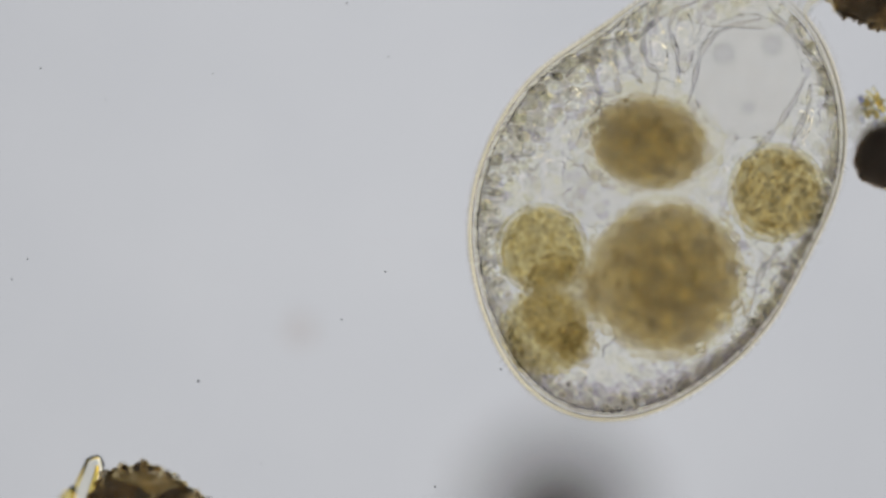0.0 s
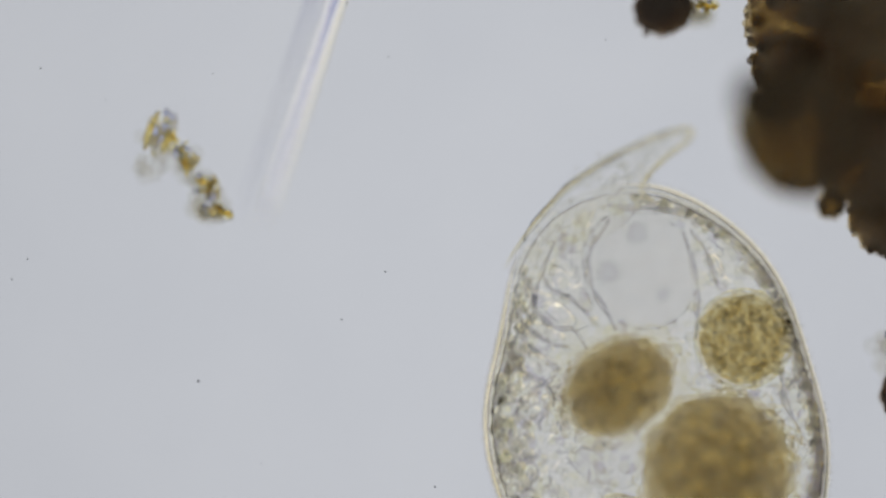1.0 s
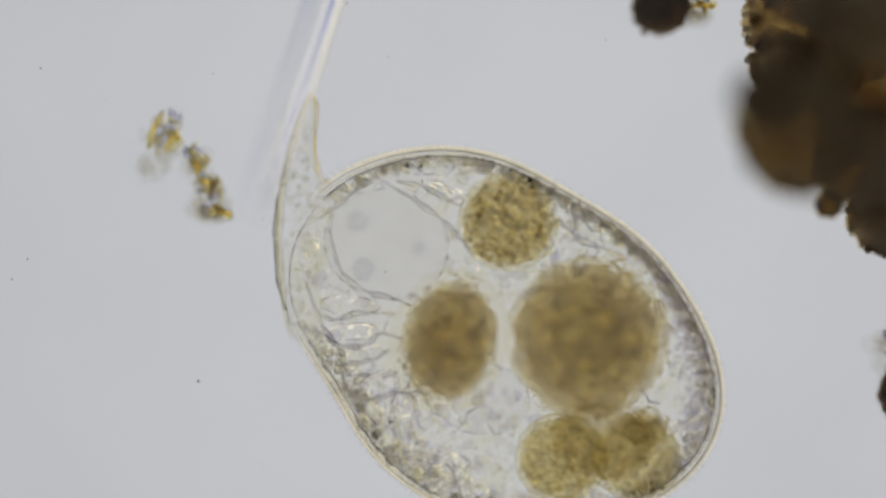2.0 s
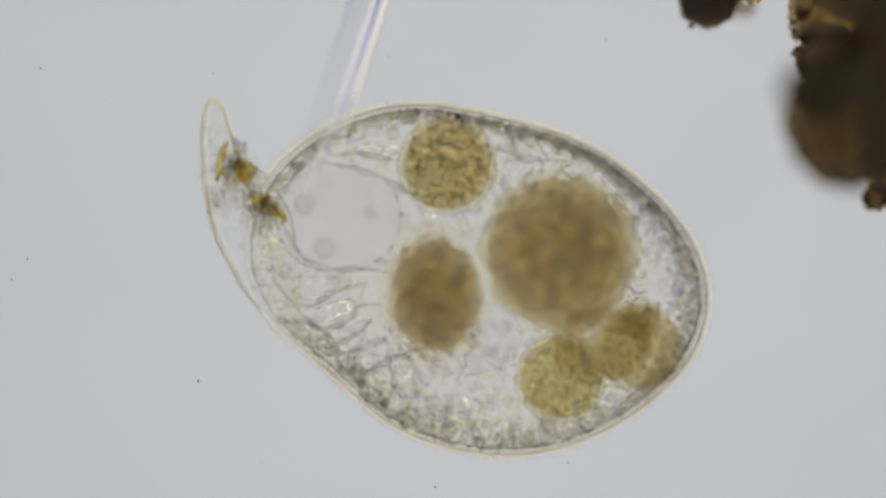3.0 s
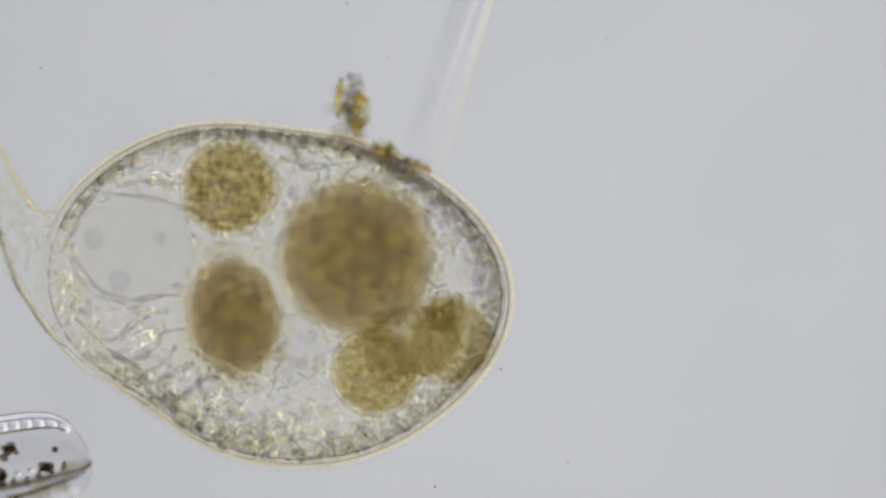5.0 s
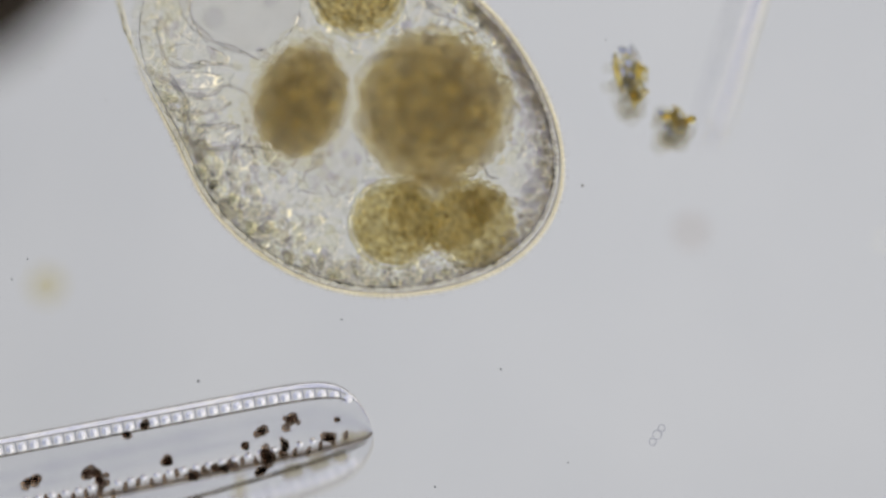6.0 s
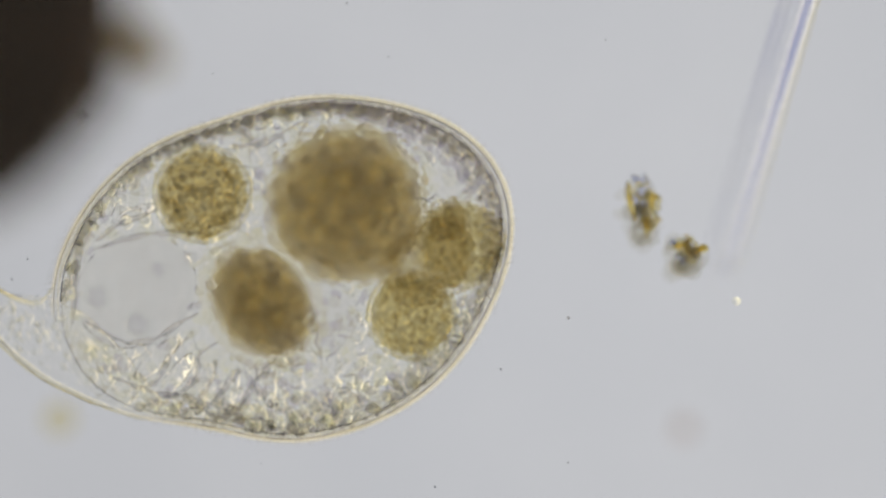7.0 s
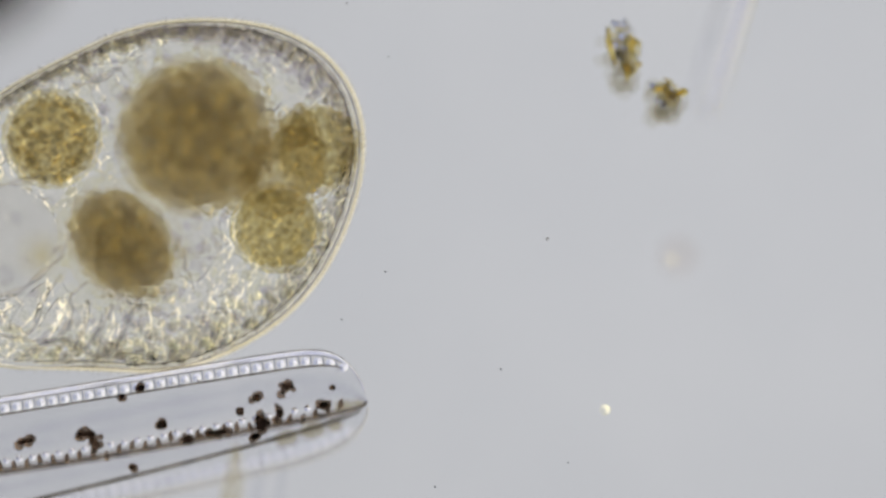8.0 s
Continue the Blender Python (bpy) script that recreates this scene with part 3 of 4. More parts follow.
    part("beak_granulation", clump("beak_granulation", c, rad, 2, 0.05, seed=62), BEAD, beak, "", "stuff")
    beak.location = (-0.525, 0.055, MID)
    return cell, beak, balls


ciliate, beak, food_balls = build_ciliate()


# ---------------------------------------------------------------- things on the slide
def build_mass(name, label, lumps, seed, edge=260, core=None, high=None):
    """A heap of brown detritus. lumps: x, y, radius, height of its middle over the slide, half its own height."""
    ob = thing(name, label, "detritus")
    core = core or CORE
    rng = np.random.default_rng(seed)
    c, rad, g, gr = [], [], [], []
    for x, y, r, mid, *half in lumps:
        h = half[0] if half else mid
        lobe = None
        for j, k in enumerate((1.03, 0.97, 0.90) if high else (1.03, 0.99, 0.94, 0.88)):
            shell = part("inner_layer" if lobe else "lobe", lumpy("lobe", r * k, (1, 1, h / r), seed + 7 * j + int(100 * r), 0.13, 4), high if high and mid > 0.4 else core, lobe or ob, "" if lobe else "dense dark brown lobe")
            if not lobe:
                lobe = shell
                lobe.location = (x, y, mid)
        n = int(60 + 500 * r)
        d = in_ball(rng, n, 1.0, 0.95) * (r, r, h) + (x, y, mid)
        c.extend(d)
        rad.extend(min(r, 0.15) * rng.uniform(0.08, 0.17, n))
        m = int(edge * r / 0.2)
        d = rng.standard_normal((m, 3)) * (1, 1, 0.5)
        d /= np.linalg.norm(d, axis=1)[:, None]
        g.extend(d * (r * 1.03, r * 1.03, h) * rng.uniform(0.95, 1.05, (m, 1)) + (x, y, mid))
        gr.extend(rng.uniform(0.003, 0.009, m))
    part("brown_lump", clump(name, c, rad, 1, 0.1, seed=seed), MUCK, ob, "dense dark brown matter", "stuff")
    part("loose_grit", clump(name + "_grit", g, gr, 1, 0.25, seed=seed + 1), MUCK_FINE, ob, "", "stuff")
    return ob


build_mass("detritus_mass", "large dark brown ragged lump of detritus",
           [(1.462, -0.03, 0.135, 0.17), (1.388, -0.115, 0.052, 0.17), (1.318, -0.188, 0.038, 0.62, 0.08), (1.358, -0.195, 0.05, 0.58, 0.1), (1.402, -0.240, 0.105, 0.5, 0.3), (1.565, -0.385, 0.06, 0.22), (1.62, -0.12, 0.19, 0.25), (1.525, -0.285, 0.09, 0.36, 0.2), (1.62, -0.36, 0.105, 0.2),
            (1.465, -0.365, 0.018, 0.25, 0.03), (1.6, 0.1, 0.2, 0.2), (1.46, 0.1, 0.14, 0.17)], 21, 700, high=EARTH)
build_mass("detritus_clump", "small smooth dark brown clump of detritus", [(1.170, -0.016, 0.050, 0.26, 0.05), (1.168, -0.008, 0.03, 0.11)], 22, 60, SOOT)
build_mass("detritus_clump", "small dark brown clump of detritus", [(1.605, -0.69, 0.052, 0.30, 0.05), (1.61, -0.70, 0.045, 0.14)], 23, 60, SOOT)
build_mass("detritus_mound", "dark brown mound of detritus with crystals", [(0.293, -1.332, 0.092, 0.15), (0.255, -1.325, 0.055, 0.15), (0.365, -1.350, 0.065, 0.15)], 24, 400, OCHRE)
build_mass("detritus_heap", "tall dark brown heap of detritus", [(-0.775, 0.0, 0.24, 1.0, 0.45), (-0.81, -0.10, 0.185, 1.0, 0.4), (-0.705, 0.12, 0.10, 1.0, 0.35), (-0.99, 0.12, 0.2, 0.4)], 25, core=SOOT)
build_mass("detritus_wisp", "loose pale brown wisp of detritus", [(-0.525, 0.0, 0.034, 0.75, 0.06), (-0.495, -0.025, 0.026, 0.75, 0.05)], 27, 8, WISP)


def build_streak():
    """A soft strand that hangs below the diatom."""
    ob = thing("detritus_strand", "soft pale brown strand of slime under a diatom", "detritus", -0.36, -1.0, 0.03)
    for name, x, r, m in (("strand", 0.0, 0.020, WISP), ("fold", 0.045, 0.012, BAND), ("fold", 0.085, 0.010, BAND)):
        part(name, tube(name, smooth_line([(x + 0.004, 0.03, 0.004), (x, -0.03, 0), (x - 0.012, -0.11, 0), (x - 0.02, -0.20, 0)], 4), [r * (0.25 + 0.75 * min(1, i / 5)) for i in range(13)], 14, False, 0.8), m, ob)


build_streak()
build_mass("detritus_ball", "round dark ball of detritus", [(1.006, -1.262, 0.105, 1.5, 0.12), (1.006, -1.40, 0.10, 1.15, 0.35), (1.006, -1.52, 0.09, 0.6, 0.6)], 26, 40, SOOT)


def build_crystal():
    """A clear blunt prism that leans on the mound."""
    ob = thing("glassy_crystal", "clear blunt glassy crystal beside a dark mound", "crystal", 0.205, -1.262, 0.10, -18)
    line = [(0, -0.07, -0.05), (0, -0.02, -0.02), (0, 0.028, 0.02), (0, 0.038, 0.03)]
    part("prism", tube("prism", line, [0.020, 0.021, 0.016, 0.006], 8), GLINT, ob)
    part("facet", tube("facet", [(-0.022, -0.075, -0.03), (-0.021, -0.02, 0.0), (-0.014, 0.03, 0.03), (0.004, 0.040, 0.04)], [0.003, 0.0035, 0.0035, 0.002], 8), AMBER, ob, "amber edge of the crystal")
    part("facet", tube("facet", [(0.008, -0.06, 0.0), (0.010, -0.01, 0.03), (0.006, 0.024, 0.04)], [0.006, 0.007, 0.003], 8), AMBER, ob, "amber inner face of the crystal")
    line = [(-0.03, -0.09, -0.06), (-0.03, -0.05, -0.03), (-0.025, -0.03, 0.0)]
    part("shard", tube("shard", line, [0.014, 0.014, 0.006], 6), AMBER, ob, "amber glassy shard")


build_crystal()


SPLINTERS = {"amber_glass": "curved amber glassy splinter", "needle_shade": "clear bluish glassy plate", "rusty_grain": "rusty brown wedge", "slate_glass": "slate-grey glassy blade"}


def build_flake(x, y, z, sx, sy, lean, rust, n, seed, splinters=()):
    """A cluster of crystals and grains. splinters: material, x, y, turn, half length, half width."""
    rng = np.random.default_rng(seed)
    ob = thing("golden_flake", "golden-yellow glassy flake of detritus in pale slime", "detritus", x, y, z, lean, "golden flakes")

    def spread(count, wide=1.0):
        a, q = rng.uniform(0, 2 * math.pi, count), np.sqrt(rng.uniform(0, 1, count))
        return np.stack([wide * sx * q * np.cos(a), wide * sy * q * np.sin(a), rng.normal(0, 0.006, count)], 1)

    k = n // 2
    part("crystal", clump("crystal", spread(k) + (0.2 * sx, 0, 0), rng.uniform(0.005, 0.011, k), 1, 0.22, (1, 0.7, 0.5), seed, False), GOLD, ob, "golden glassy crystals", "stuff")
    part("grey_crystal", clump("grey_crystal", spread(k) - (0.2 * sx, 0, 0), rng.uniform(0.004, 0.010, k), 1, 0.22, (1, 0.7, 0.5), seed + 4, False), SLATE, ob, "slate-grey glassy crystals", "stuff")
    for j, (m, px, py, turn, long, wide) in enumerate(splinters):
        bow = smooth_line([(0.35 * wide, -long, 0), (-0.2 * wide, -0.35 * long, 0.003), (-0.2 * wide, 0.35 * long, 0.003), (0.45 * wide, long, 0)], 4)
        blade = part("glassy_blade", tube("glassy_blade", bow, [wide * (0.3 + 0.7 * math.sin(math.pi * (i + 0.5) / 13)) for i in range(13)], 8, False, 0.6), m, ob, SPLINTERS[m.name])
        blade.matrix_basis = pose(px, py, 0.002 * j, 0, 0, turn)
    part("olive_grain", clump("olive_grain", spread(2 * n // 3, 0.85), rng.uniform(0.003, 0.006, 2 * n // 3), 1, 0.25, seed=seed + 1), OLIVE, ob, "olive grains", "stuff")
    part("rusty_grain", clump("rusty_grain", spread(rust, 0.8) + (sx * 0.25, -sy * 0.2, 0), rng.uniform(0.003, 0.007, rust), 1, 0.25, seed=seed + 2), RUST, ob, "rusty brown grains", "stuff")
    part("slime", clump("slime", spread(26, 1.4) + (-0.5 * sx, -0.6 * sy, -0.12), rng.uniform(0.008, 0.018, 26), 2, 0.1, seed=seed + 3), PALE, ob, "pale cloudy slime", "stuff")
    return ob


golden = [build_flake(0.290, -0.240, 0.22, 0.023, 0.042, -18, 3, 24, 31, ((AMBER, -0.021, 0.000, -2, 0.036, 0.0065), (LILAC, -0.003, -0.006, -4, 0.024, 0.012), (AMBER, 0.014, -0.012, -14, 0.020, 0.007), (SLATE, 0.014, 0.026, 20, 0.016, 0.008))),
          build_flake(0.330, -0.282, 0.20, 0.015, 0.026, 25, 5, 12, 32, ((AMBER, -0.005, -0.012, -25, 0.022, 0.0045), (RUST, 0.006, -0.016, -60, 0.016, 0.009), (SLATE, -0.010, 0.012, 0, 0.015, 0.007))),
          build_flake(0.370, -0.332, 0.22, 0.021, 0.025, 20, 8, 16, 33, ((AMBER, -0.006, 0.010, 50, 0.013, 0.005), (LILAC, 0.004, -0.010, -15, 0.018, 0.009), (RUST, 0.012, -0.018, -20, 0.012, 0.005))),
          build_flake(0.385, -0.372, 0.20, 0.024, 0.009, -10, 6, 16, 34, ((AMBER, 0.012, 0.0, 80, 0.012, 0.005),))]
build_flake(1.247, -0.011, 0.17, 0.016, 0.012, 10, 8, 14, 35, ((AMBER, 0.004, 0.0, 60, 0.012, 0.005),))
build_flake(1.590, -0.605, 0.20, 0.026, 0.030, 30, 4, 26, 36, ((SLATE, -0.010, 0.0, 10, 0.026, 0.008), (AMBER, 0.012, 0.0, -10, 0.020, 0.006)))


def build_needle():
    ob = thing("glass_needle", "long straight clear glassy needle", "spicule", 0.450, -0.375, 0.20, -17.5)
    # Tinted rods stand in for shaded lines and the yellow fringe in clear glass.
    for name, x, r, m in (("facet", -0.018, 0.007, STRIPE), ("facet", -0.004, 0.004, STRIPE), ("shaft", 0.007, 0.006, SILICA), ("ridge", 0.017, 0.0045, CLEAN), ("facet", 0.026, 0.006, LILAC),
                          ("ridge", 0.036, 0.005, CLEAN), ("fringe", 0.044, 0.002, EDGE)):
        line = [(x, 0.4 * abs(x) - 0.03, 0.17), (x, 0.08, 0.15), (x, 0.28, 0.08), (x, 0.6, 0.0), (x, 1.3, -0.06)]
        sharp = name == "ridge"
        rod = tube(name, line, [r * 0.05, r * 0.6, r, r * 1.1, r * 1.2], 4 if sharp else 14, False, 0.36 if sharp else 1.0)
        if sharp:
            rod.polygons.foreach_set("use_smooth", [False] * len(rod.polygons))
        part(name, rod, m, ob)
    return ob


build_needle()


def build_diatom():
    ob = thing("diatom", "long clear boat-shaped diatom shell with a beaded rim and black granules", "diatom", -0.119, -0.889, 0.0, 11.1)
    Z = 0.14

    def top(u):
        return (0.112 + 0.034 * u) * (1 - math.exp(-u / 0.030)) ** 0.6

    def bot(u):
        return -(0.088 + 0.012 * u) * (1 - math.exp(-u / 0.06)) ** 0.6

    def keel(u):
        return -0.011 * (1 - math.exp(-u / 0.015)) + 0.012 * (u / 0.65) ** 3

    def twist(u, side):
        return (-0.006 - 0.066 * math.sqrt(u)) * min(1, u / 0.02) + side * 0.0034 * math.sin(300 * u)

    us = [0.0015 * 1.12 ** i for i in range(30)]
    us = [u for u in us if u < 0.035] + [0.035 + 0.0035 * i for i in range(248)]
    v, f, K = [], [], 10
    for u in us:
        for k in range(2 * K):
            a = math.pi * k / K
            y = top(u) * math.cos(a) if math.cos(a) > 0 else -bot(u) * math.cos(a)
            v.append((-u, y, Z + 0.135 * min(1, u / 0.05) ** 0.5 * math.sin(a)))
    for i in range(len(us) - 1):
        for k in range(2 * K):
            q = (k + 1) % (2 * K)
            f.append((i * 2 * K + k, i * 2 * K + q, (i + 1) * 2 * K + q, (i + 1) * 2 * K + k))
    f.append(tuple(range(2 * K)))
    f.append(tuple((len(us) - 1) * 2 * K + k for k in range(2 * K))[::-1])
    part("shell", mesh_of("shell", v, f), FRUST, ob, "clear silica shell")
    # the soft bands are lilac tubes that tint the shell's long shading in
    for name, fun, r, z, m in (("outer_rim", lambda u: top(u), 0.0016, 0.02, LINE), ("clear_rim", lambda u: top(u) - 0.005 * min(1, u / 0.02), 0.0042, 0.02, PEARL),
                               ("outer_rim", lambda u: top(u) - 0.010 * min(1, u / 0.03), 0.0013, 0.02, LINE), ("inner_rib", lambda u: top(u) - 0.031 * (1 - math.exp(-u / 0.03)), 0.0021, 0.02, RIB),
                               ("lower_rim", lambda u: bot(u), 0.005, -0.08, SILICA_RIB), ("twisted_rib", lambda u: twist(u, 1), 0.0022, -0.02, RIB),
                               ("twisted_rib", lambda u: twist(u, -1), 0.0022, -0.02, RIB),
                               ("shading_band", lambda u: 0.062 * (1 - math.exp(-u / 0.05)), 0.011, -0.1, BAND), ("shading_band", lambda u: 0.036 * (1 - math.exp(-u / 0.05)), 0.008, -0.1, BAND),
                               ("shading_band", lambda u: -0.028 * (1 - math.exp(-u / 0.08)), 0.010, -0.1, BAND), ("shading_band", lambda u: -0.078 * (1 - math.exp(-u / 0.15)), 0.007, -0.1, BAND),
                               ("raphe", keel, 0.0070, -0.05, DARK), ("raphe_edge", lambda u: keel(u) + 0.002, 0.0016, 0.02, LINE)):
        sharp = name == "clear_rim"
        span = [u for u in us if u > 0.03] if name == "inner_rib" else us
        rod = tube(name, [(-u, fun(u), Z + z * min(1, u / 0.05)) for u in span], [r * min(1, 0.3 + u / 0.1) for u in span], 4 if sharp else 8, False, 0.4 if sharp else 1.0)
        if sharp:
            rod.polygons.foreach_set("use_smooth", [False] * len(rod.polygons))
        part(name, rod, m, ob)
    bead = lens_bead("bead", 0.0080, 14)
    bar = tube("bar", [(0, -0.011, 0), (0, 0.0, 0.001), (0, 0.011, 0)], [0.0012, 0.0018, 0.0012], 6)
    for side, first in ((1, 1), (-1, 2)):
        for i in range(first, 40):
            for name, me, m, u in (("bead", bead, PEARL, 0.0215 * i + 0.008), ("bar", bar, PORE, 0.0215 * i + 0.0188)):
                p = part(name, me, m, ob)
                p.location = (-u, top(u) - min(0.021, 0.2 * top(u)), Z + 0.02) if side > 0 else (-u, 0.78 * bot(u), Z - 0.11)
    tooth = clump("tooth", [(0, 0, 0)], [1.0], 1, 0.15, seed=3)
    tooth.transform(Matrix.Diagonal((0.006, 0.012, 0.008, 1)))
    rng = np.random.default_rng(3)
    grain_mesh = [clump("granule", [(0, 0, 0)], [1.0], 1, 0.12, seed=90 + i) for i in range(3)]
    for i in range(2, 36):
        p = part("tooth", tooth, BLACK, ob)
        p.matrix_basis = pose(-0.0235 * i, keel(0.0235 * i) + 0.009 + 0.003 * rng.standard_normal(), Z + 0.03, 0, 0, rng.uniform(-15, 15))
    pearl = lens_bead("bead", 0.006, 14)
    for i in range(3, 36):
        p = part("bead", pearl, PEARL, ob)
        p.location = (-0.0235 * (i + 0.5), keel(0.0235 * (i + 0.5)) + 0.021, Z + 0.03)
    for px, py, n, sx, sy in ((505, 686, 7, 0.012, 0.006), (455, 705, 5, 0.006, 0.006), (462, 748, 12, 0.016, 0.012), (450, 772, 5, 0.008, 0.005), (495, 725, 5, 0.003, 0.009),
                              (575, 716, 5, 0.008, 0.006), (282, 752, 6, 0.010, 0.006), (145, 768, 6, 0.012, 0.004), (168, 785, 9, 0.006, 0.014), (52, 780, 6, 0.009, 0.007),
                              (247, 687, 5, 0.006, 0.004), (216, 703, 3, 0.004, 0.003), (238, 827, 3, 0.003, 0.003), (330, 777, 6, 0.014, 0.003), (385, 766, 8, 0.014, 0.003), (590, 684, 2, 0.002, 0.003), (425, 728, 2, 0.002, 0.003)):
        w = Matrix.Rotation(radians(-11.1), 2) @ Vector(((px - 650) / 1000, (712 - py) / 1000))
        for i in range(n):
            r = rng.uniform(0.0055, 0.0105)
            g = part("granule", grain_mesh[i % 3], BLACK, ob)
            g.matrix_basis = pose(w.x + rng.normal(0, 0.75 * sx), w.y + rng.normal(0, 0.75 * sy), Z + 0.04 + rng.normal(0, 0.004), 0, 0, rng.uniform(0, 360)) @ Matrix.Scale(r, 4)
    # olive plastids under the middle rib
    for px, py, r in ((505, 778, 0.017), (552, 765, 0.018), (590, 757, 0.012), (607, 722, 0.013), (632, 717, 0.009)):
        w = Matrix.Rotation(radians(-11.1), 2) @ Vector(((px - 650) / 1000, (712 - py) / 1000))
        p = part("plastid", lumpy("plastid", r, (1.3, 0.8, 0.5), px, 0.3, 2), PLASTID, ob, "blurred olive plastid")
        p.location = (w.x, w.y, Z - 0.07)
    return ob


diatom = build_diatom()


def build_particle(name, label, x, y, z, r, material, flat=1.0):
    ob = new(name, lens_bead(name, r) if material is BEADLET else mesh_of(name, ICO[2][0] * (r, r, r * flat), ICO[2][1]))
    ob.data.materials.append(material)
    ob.location = (x, y, z)
    return tagged(ob, label, "particle")


bright_bead = build_particle("drifting_bead", "tiny bright round bead adrift in the water", 0.524, -0.433, 0.16, 0.008, BEADLET)
pale_bead = build_particle("drifting_bead", "tiny pale round bead adrift in the water", 0.301, -0.902, 0.16, 0.010, BEADLET)
small_speck = build_particle("drifting_speck", "tiny dark speck adrift in the water", 0.254, -0.456, 0.16, 0.0032, LINE)
rosy_disc = build_particle("rosy_disc", "faint rosy blurred disc adrift in the water", 0.577, -1.0, 0.5, 0.032, ROSE, 0.4)
build_particle("yellow_ring", "faint yellowish round cell adrift in the water", -0.668, -0.630, 0.5, 0.030, EDGE, 0.5)
grey_disc = build_particle("grey_disc", "faint grey round cell adrift in the water", 0.42, -0.61, 0.4, 0.035, ROSE, 0.3)


def build_flagellate():
    ob = thing("flagellate", "tiny round flagellate with a thin curved hair", "microorganism", 0.205, -0.435, 0.155)
    part("cell", clump("cell", [(0, 0.022, 0)], [0.0055], 2), DARK, ob)
    part("flagellum", tube("flagellum", smooth_line([(0, 0.02, 0), (0.03, 0.010, 0), (0.07, 0.013, 0), (0.105, 0.030, 0)]), 0.0012, 6), LINE, ob)
    return ob


flagellate = build_flagellate()


def build_bead_chain():
    """Three tiny clear rings in a row."""
    ob = thing("bead_chain", "short chain of tiny clear round cells", "microorganism", 0.386, -0.897, 0.16)
    for k, r in ((-1, 0.006), (0, 0.008), (1, 0.006)):
        line = [(0.008 * k + r * math.cos(a), 0.012 * k + r * math.sin(a), 0) for a in np.linspace(0, 2 * math.pi, 25)[:-1]]
        part("cell", tube("cell", line, 0.0012, 6, True), PORE, ob)
    return ob


bead_chain = build_bead_chain()


def build_tuft():
    """A star of tiny needles at the heap's edge."""
    ob = thing("needle_tuft", "tiny tuft of fine needles at the edge of a dark heap", "crystal", -0.655, -0.105, 0.16)
    rng = np.random.default_rng(77)
    for i in range(16):
        a, r = i * 0.393 + rng.normal(0, 0.15), rng.uniform(0.010, 0.024)
        part("needle", tube("needle", [(0.004 * math.cos(a), 0.004 * math.sin(a), 0), (r * math.cos(a), r * math.sin(a), 0)], [0.0022, 0.0008], 6), GREY if i % 3 else DARK, ob)


build_tuft()


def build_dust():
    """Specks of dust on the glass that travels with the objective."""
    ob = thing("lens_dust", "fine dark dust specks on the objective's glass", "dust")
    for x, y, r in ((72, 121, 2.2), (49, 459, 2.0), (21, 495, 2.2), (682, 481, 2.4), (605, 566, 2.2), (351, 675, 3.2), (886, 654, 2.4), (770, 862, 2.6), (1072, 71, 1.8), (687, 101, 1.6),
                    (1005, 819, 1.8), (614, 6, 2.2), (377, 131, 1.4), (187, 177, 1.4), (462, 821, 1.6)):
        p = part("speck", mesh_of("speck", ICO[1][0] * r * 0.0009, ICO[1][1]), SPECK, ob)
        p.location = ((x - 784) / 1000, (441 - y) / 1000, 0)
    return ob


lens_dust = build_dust()


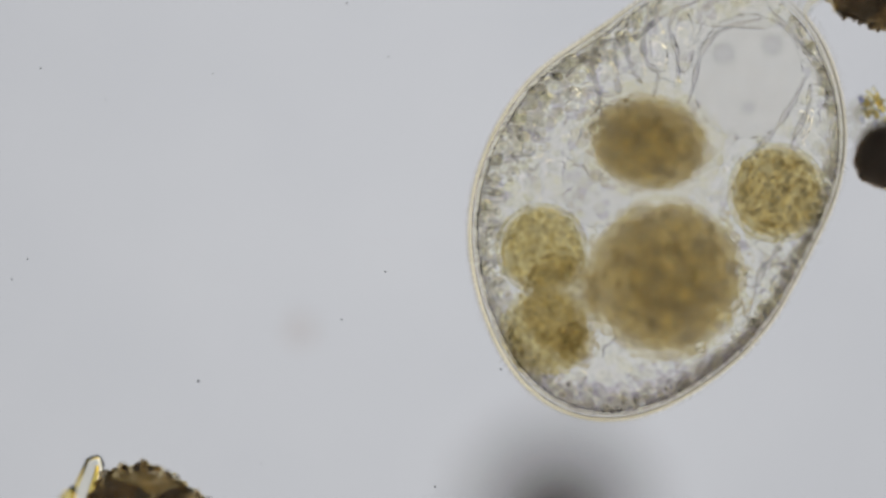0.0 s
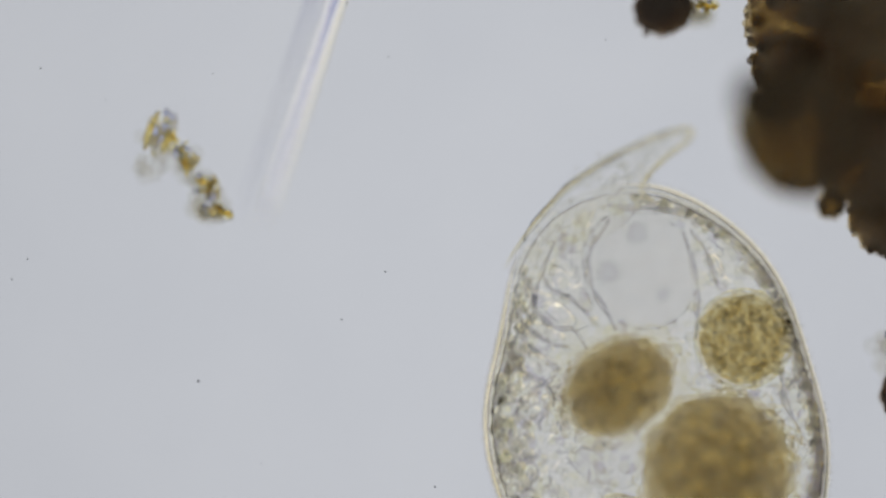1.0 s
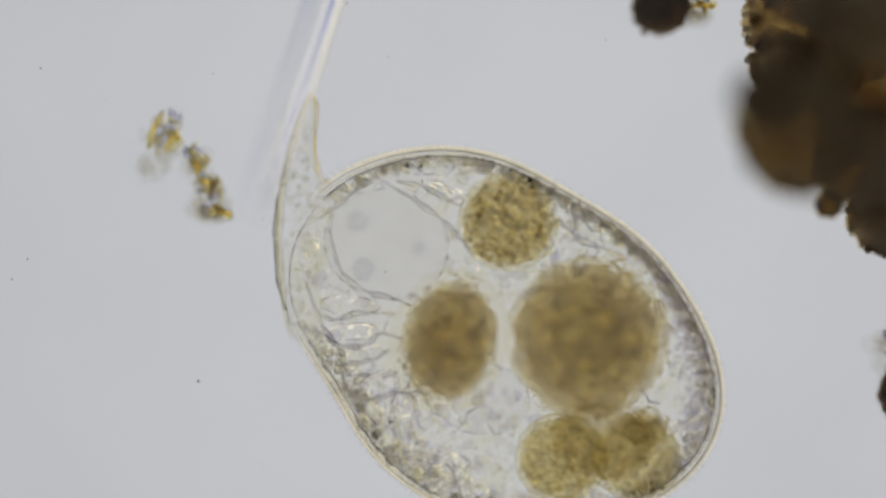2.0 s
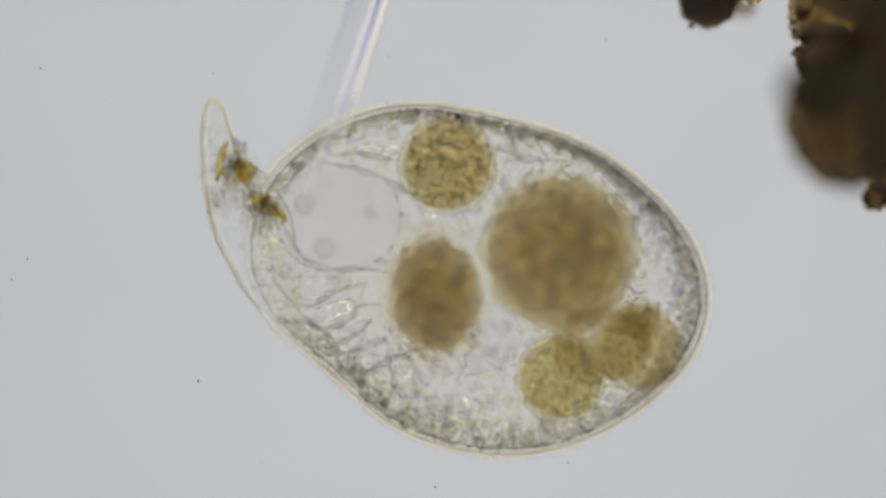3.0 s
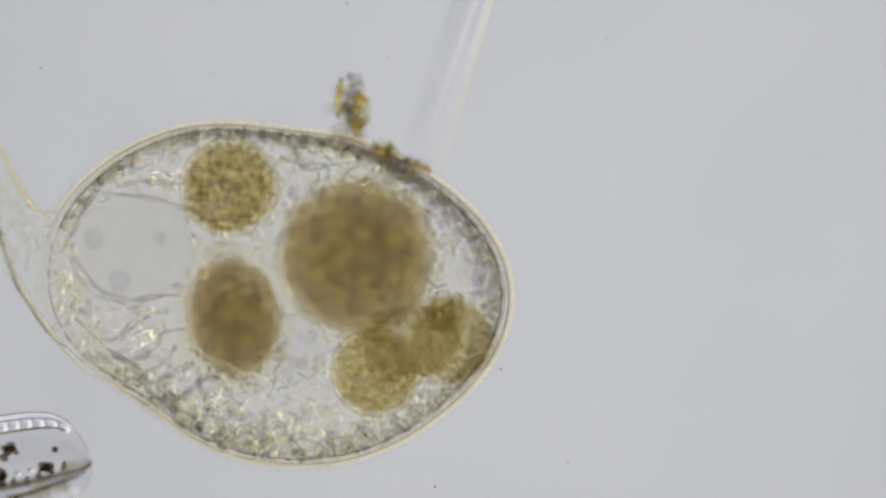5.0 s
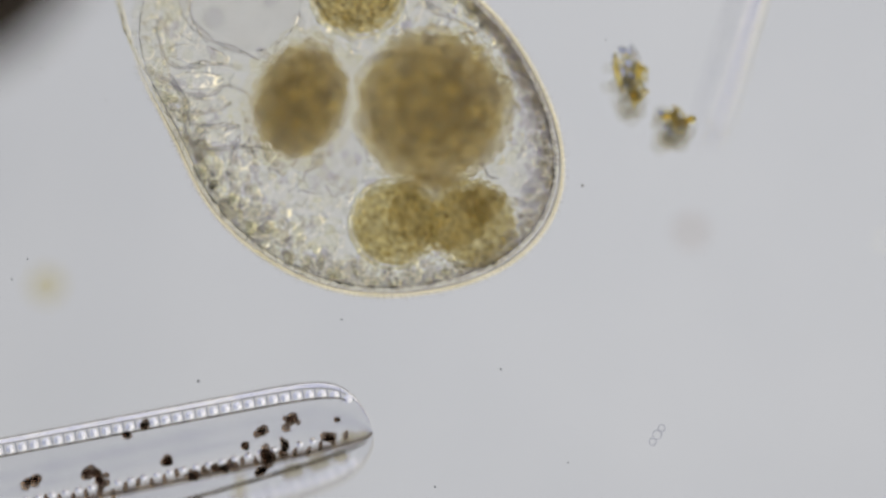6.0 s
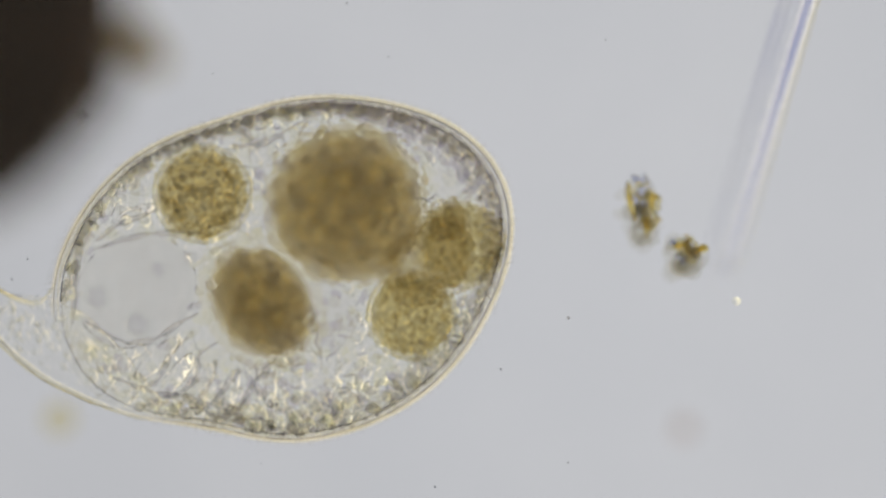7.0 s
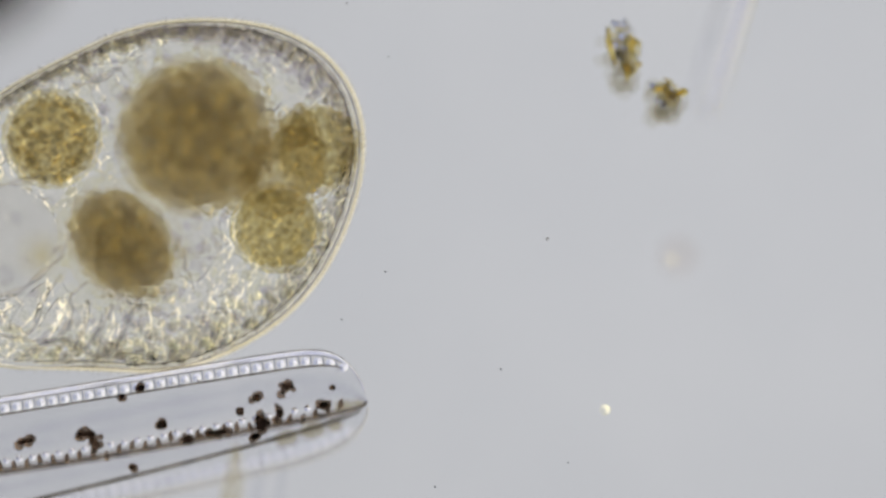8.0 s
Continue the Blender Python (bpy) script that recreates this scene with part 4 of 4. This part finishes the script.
# ---------------------------------------------------------------- what moves
def motions():
    rows = [(0.0, 1.214, -0.914, -99.7), (0.3, 1.229, -0.841, -85.7), (0.5, 1.257, -0.766, -83.4), (0.8, 1.259, -0.825, -73.5),
            (1.0, 1.271, -0.847, -56.0), (1.2, 1.255, -0.789, -32.9), (1.5, 1.170, -0.698, -16.5), (2.0, 1.043, -0.608, -12.7),
            (2.2, 1.005, -0.579, -9.1), (3.3, 0.858, -0.451, 17.3), (3.5, 0.810, -0.461, 30.6), (4.0, 0.689, -0.523, 50.0),
            (4.2, 0.633, -0.547, 45.1), (5.3, 0.221, -0.508, -3.0), (5.5, 0.139, -0.453, -11.0), (5.6, 0.107, -0.439, -12.8), (6.0, -0.014, -0.326, -17.6),
            (6.2, -0.054, -0.288, -10.6), (6.5, -0.107, -0.255, 1.4), (7.0, -0.191, -0.267, 35.4), (7.5, -0.307, -0.339, 54.1),
            (7.7, -0.357, -0.356, 51.4), (8.0, -0.430, -0.407, 43.9)]
    walk(ciliate, [(t, pose(x, y, 0, 0, 0, a)) for t, x, y, a in rows])
    # the food drifts a little inside the cell
    drift = [[(0.0, -0.010, 0.011), (1.0, -0.012, 0.011), (1.5, -0.002, 0.008), (2.2, 0.0, 0.007), (3.5, 0.004, 0.001), (4.2, 0.001, -0.001), (5.3, 0.0, 0.003),
              (6.0, -0.002, 0.010), (6.5, 0.005, 0.018), (7.0, 0.004, 0.001), (7.5, -0.010, -0.006), (8.0, -0.003, -0.012)],
             [(0.0, -0.240, -0.056), (0.5, -0.249, -0.060), (1.0, -0.230, -0.053), (2.2, -0.237, -0.050), (3.5, -0.217, -0.058), (4.2, -0.227, -0.057), (5.3, -0.233, -0.061),
              (6.2, -0.226, -0.046), (7.0, -0.217, -0.052), (8.0, -0.230, -0.055)],
             [(0.0, -0.190, 0.178), (1.0, -0.180, 0.176), (2.2, -0.184, 0.178), (3.5, -0.188, 0.169), (5.3, -0.195, 0.166), (6.5, -0.188, 0.170), (7.5, -0.192, 0.158), (8.0, -0.189, 0.160)],
             [(0.0, -0.022, -0.215), (0.5, -0.016, -0.207), (2.2, 0.001, -0.210), (3.5, -0.019, -0.223), (5.3, -0.002, -0.203), (6.5, -0.007, -0.216), (7.5, -0.014, -0.230), (8.0, -0.012, -0.228)],
             [(0.0, 0.123, -0.183), (2.2, 0.130, -0.176), (4.0, 0.132, -0.174), (5.3, 0.136, -0.176), (6.2, 0.128, -0.163), (7.0, 0.130, -0.174), (7.6, 0.122, -0.184), (8.0, 0.136, -0.176)]]
    for ball, track in zip(food_balls, drift):
        z = ball.location.z
        walk(ball, [(t, pose(x, y, z)) for t, x, y in track])
    # the beak sways and curls away from the slide
    bx, by, bz = beak.location
    walk(beak, [(t, pose(bx + draw, by - 0.1, bz, 0, 0, sway) @ pose(-0.03, 0, 0, lift, 0, 0) @ pose(0, 0, 0, 0, twist, 0) @ pose(0.03, 0.1, 0)) for t, sway, lift, draw, twist in
                ((0.0, 0, 0, 0, 0), (0.8, -7, 0, 0, 20), (1.0, -8.7, 17, 0, 40), (1.2, -1, 17, 0, 45), (1.5, 8, 22, 0.004, 50), (2.0, -1, 0, 0.008, 50), (2.2, -3, 0, 0, 0), (3.3, 2, 0, 0, 0),
                 (3.5, 4.3, 0, 0, 0), (3.7, 4, 5, 0, 0), (4.0, 3, 20, 0, 0), (4.2, 2, 4, 0, 0), (5.3, -4, 13, 0, 45), (5.6, -9, 28, 0.006, 45), (6.0, -8, 42, 0, 25), (6.4, -24, 66, 0, 0), (6.5, -24, 66, 0, 0), (6.6, -12, 50, 0, 0),
                 (6.8, 0, 20, 0, 0), (7.0, 3, 5, 0, 0), (8.0, 3, 0, 0, 0))])
    # the diatom swings a little on its tip as the cell drifts past
    walk(diatom, [(t, pose(x, y, 0, 0, 0, a)) for t, x, y, a in ((0.0, -0.119, -0.898, 12.8), (5.3, -0.121, -0.894, 12.5), (5.5, -0.119, -0.889, 12.3), (6.0, -0.118, -0.894, 12.6), (6.5, -0.118, -0.894, 12.5), (7.5, -0.119, -0.890, 11.3), (8.0, -0.119, -0.889, 11.1))])
    # flakes brushed aside by the passing cell
    paths = [((0.0, 0.290, -0.240, -18), (1.5, 0.292, -0.238, -18), (2.2, 0.308, -0.240, -20), (3.3, 0.337, -0.318, -10), (3.5, 0.328, -0.315, -10), (4.0, 0.344, -0.270, -10),
              (4.2, 0.340, -0.250, -10), (5.3, 0.342, -0.250, 8), (5.5, 0.334, -0.256, 14), (6.5, 0.337, -0.252, 14), (8.0, 0.331, -0.257, 14)),
             ((0.0, 0.330, -0.282, 25), (1.5, 0.334, -0.278, 25), (2.2, 0.358, -0.286, 25), (3.3, 0.341, -0.320, 40), (3.5, 0.331, -0.318, 40), (4.0, 0.350, -0.295, 30),
              (4.2, 0.348, -0.282, 20), (5.3, 0.350, -0.285, 20), (5.5, 0.344, -0.288, 20), (6.5, 0.346, -0.284, 20), (8.0, 0.341, -0.288, 20)),
             ((0.0, 0.370, -0.332, 20), (1.5, 0.372, -0.329, 20), (2.2, 0.382, -0.332, 20), (3.3, 0.385, -0.380, 25), (4.0, 0.401, -0.355, 25), (4.2, 0.400, -0.347, 25),
              (5.3, 0.405, -0.345, 45), (5.5, 0.408, -0.338, 50), (6.5, 0.412, -0.336, 50), (8.0, 0.405, -0.338, 50)),
             ((0.0, 0.385, -0.372, -10), (2.2, 0.390, -0.374, -10), (3.3, 0.405, -0.388, -30), (3.5, 0.405, -0.388, -30), (4.0, 0.455, -0.375, -35), (4.2, 0.460, -0.368, -30), (5.3, 0.440, -0.368, 20),
              (5.5, 0.424, -0.352, 40), (6.5, 0.426, -0.350, 40), (8.0, 0.419, -0.352, 40))]
    for flake, track in zip(golden, paths):
        z = flake.location.z
        walk(flake, [(t, pose(x, y, z, 0, 0, a)) for t, x, y, a in track])
    walk(bright_bead, [(0.0, pose(1.75, -0.95, 0.4)), (5.2, pose(1.3, -0.7, 0.4)), (6.3, pose(0.60, -0.50, 0.55)), (6.6, pose(0.569, -0.463, 0.36)), (6.8, pose(0.56, -0.447, 0.24)),
                       (6.9, pose(0.524, -0.433, 0.16)), (7.1, pose(0.500, -0.437, 0.16)), (7.3, pose(0.485, -0.463, 0.16)), (7.5, pose(0.489, -0.498, 0.17)), (7.7, pose(0.469, -0.541, 0.20)),
                       (8.0, pose(0.411, -0.637, 0.34))])
    walk(pale_bead, [(0.0, pose(0.5, -1.8, 0.16)), (7.0, pose(0.36, -1.30, 0.16)), (7.7, pose(0.317, -1.031, 0.17)), (8.0, pose(0.301, -0.902, 0.18))])
    walk(small_speck, [(0.0, pose(-0.3, -0.4, 0.16)), (4.2, pose(-0.22, -0.45, 0.16)), (5.3, pose(0.12, -0.5, 0.16)), (6.0, pose(0.254, -0.456, 0.16)), (6.5, pose(0.223, -0.439, 0.16)), (8.0, pose(0.2, -0.60, 0.16))])
    walk(rosy_disc, [(0.0, pose(0.588, -0.994, 0.5)), (0.3, pose(0.352, -0.928, 0.5)), (0.5, pose(0.210, -0.938, 0.5)), (1.0, pose(-0.20, -0.95, 0.5)), (8.0, pose(-1.3, -1.2, 0.5))])
    walk(grey_disc, [(0.0, pose(-0.5, -1.2, 0.4)), (4.2, pose(-0.3, -0.9, 0.4)), (5.3, pose(0.3, -0.45, 0.4)), (5.9, pose(0.443, -0.512, 0.4)), (6.5, pose(0.33, -0.645, 0.4)), (7.0, pose(0.40, -0.65, 0.4)),
                     (8.0, pose(0.42, -0.63, 0.4))])
    walk(flagellate, [(0.0, pose(-0.45, -0.2, 0.155)), (3.3, pose(-0.30, -0.35, 0.155)), (3.5, pose(-0.19, -0.43, 0.155)), (3.7, pose(0.12, -0.50, 0.155)), (4.0, pose(0.205, -0.455, 0.155)), (4.2, pose(0.220, -0.420, 0.155)),
                      (5.0, pose(0.24, 0.08, 0.155)), (8.0, pose(0.3, 0.3, 0.155))])
    walk(bead_chain, [(0.0, pose(0.9, -1.7, 0.16)), (4.2, pose(0.8, -1.4, 0.16)), (5.3, pose(0.40, -0.90, 0.16)), (5.5, pose(0.415, -0.81, 0.16)), (5.7, pose(0.437, -0.845, 0.16)), (5.9, pose(0.414, -0.887, 0.16)),
                      (6.0, pose(0.386, -0.897, 0.16)), (6.1, pose(0.353, -0.922, 0.16)), (6.2, pose(0.320, -0.932, 0.16)), (8.0, pose(-0.2, -1.35, 0.16))])
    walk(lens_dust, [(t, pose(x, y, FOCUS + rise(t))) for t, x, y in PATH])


motions()
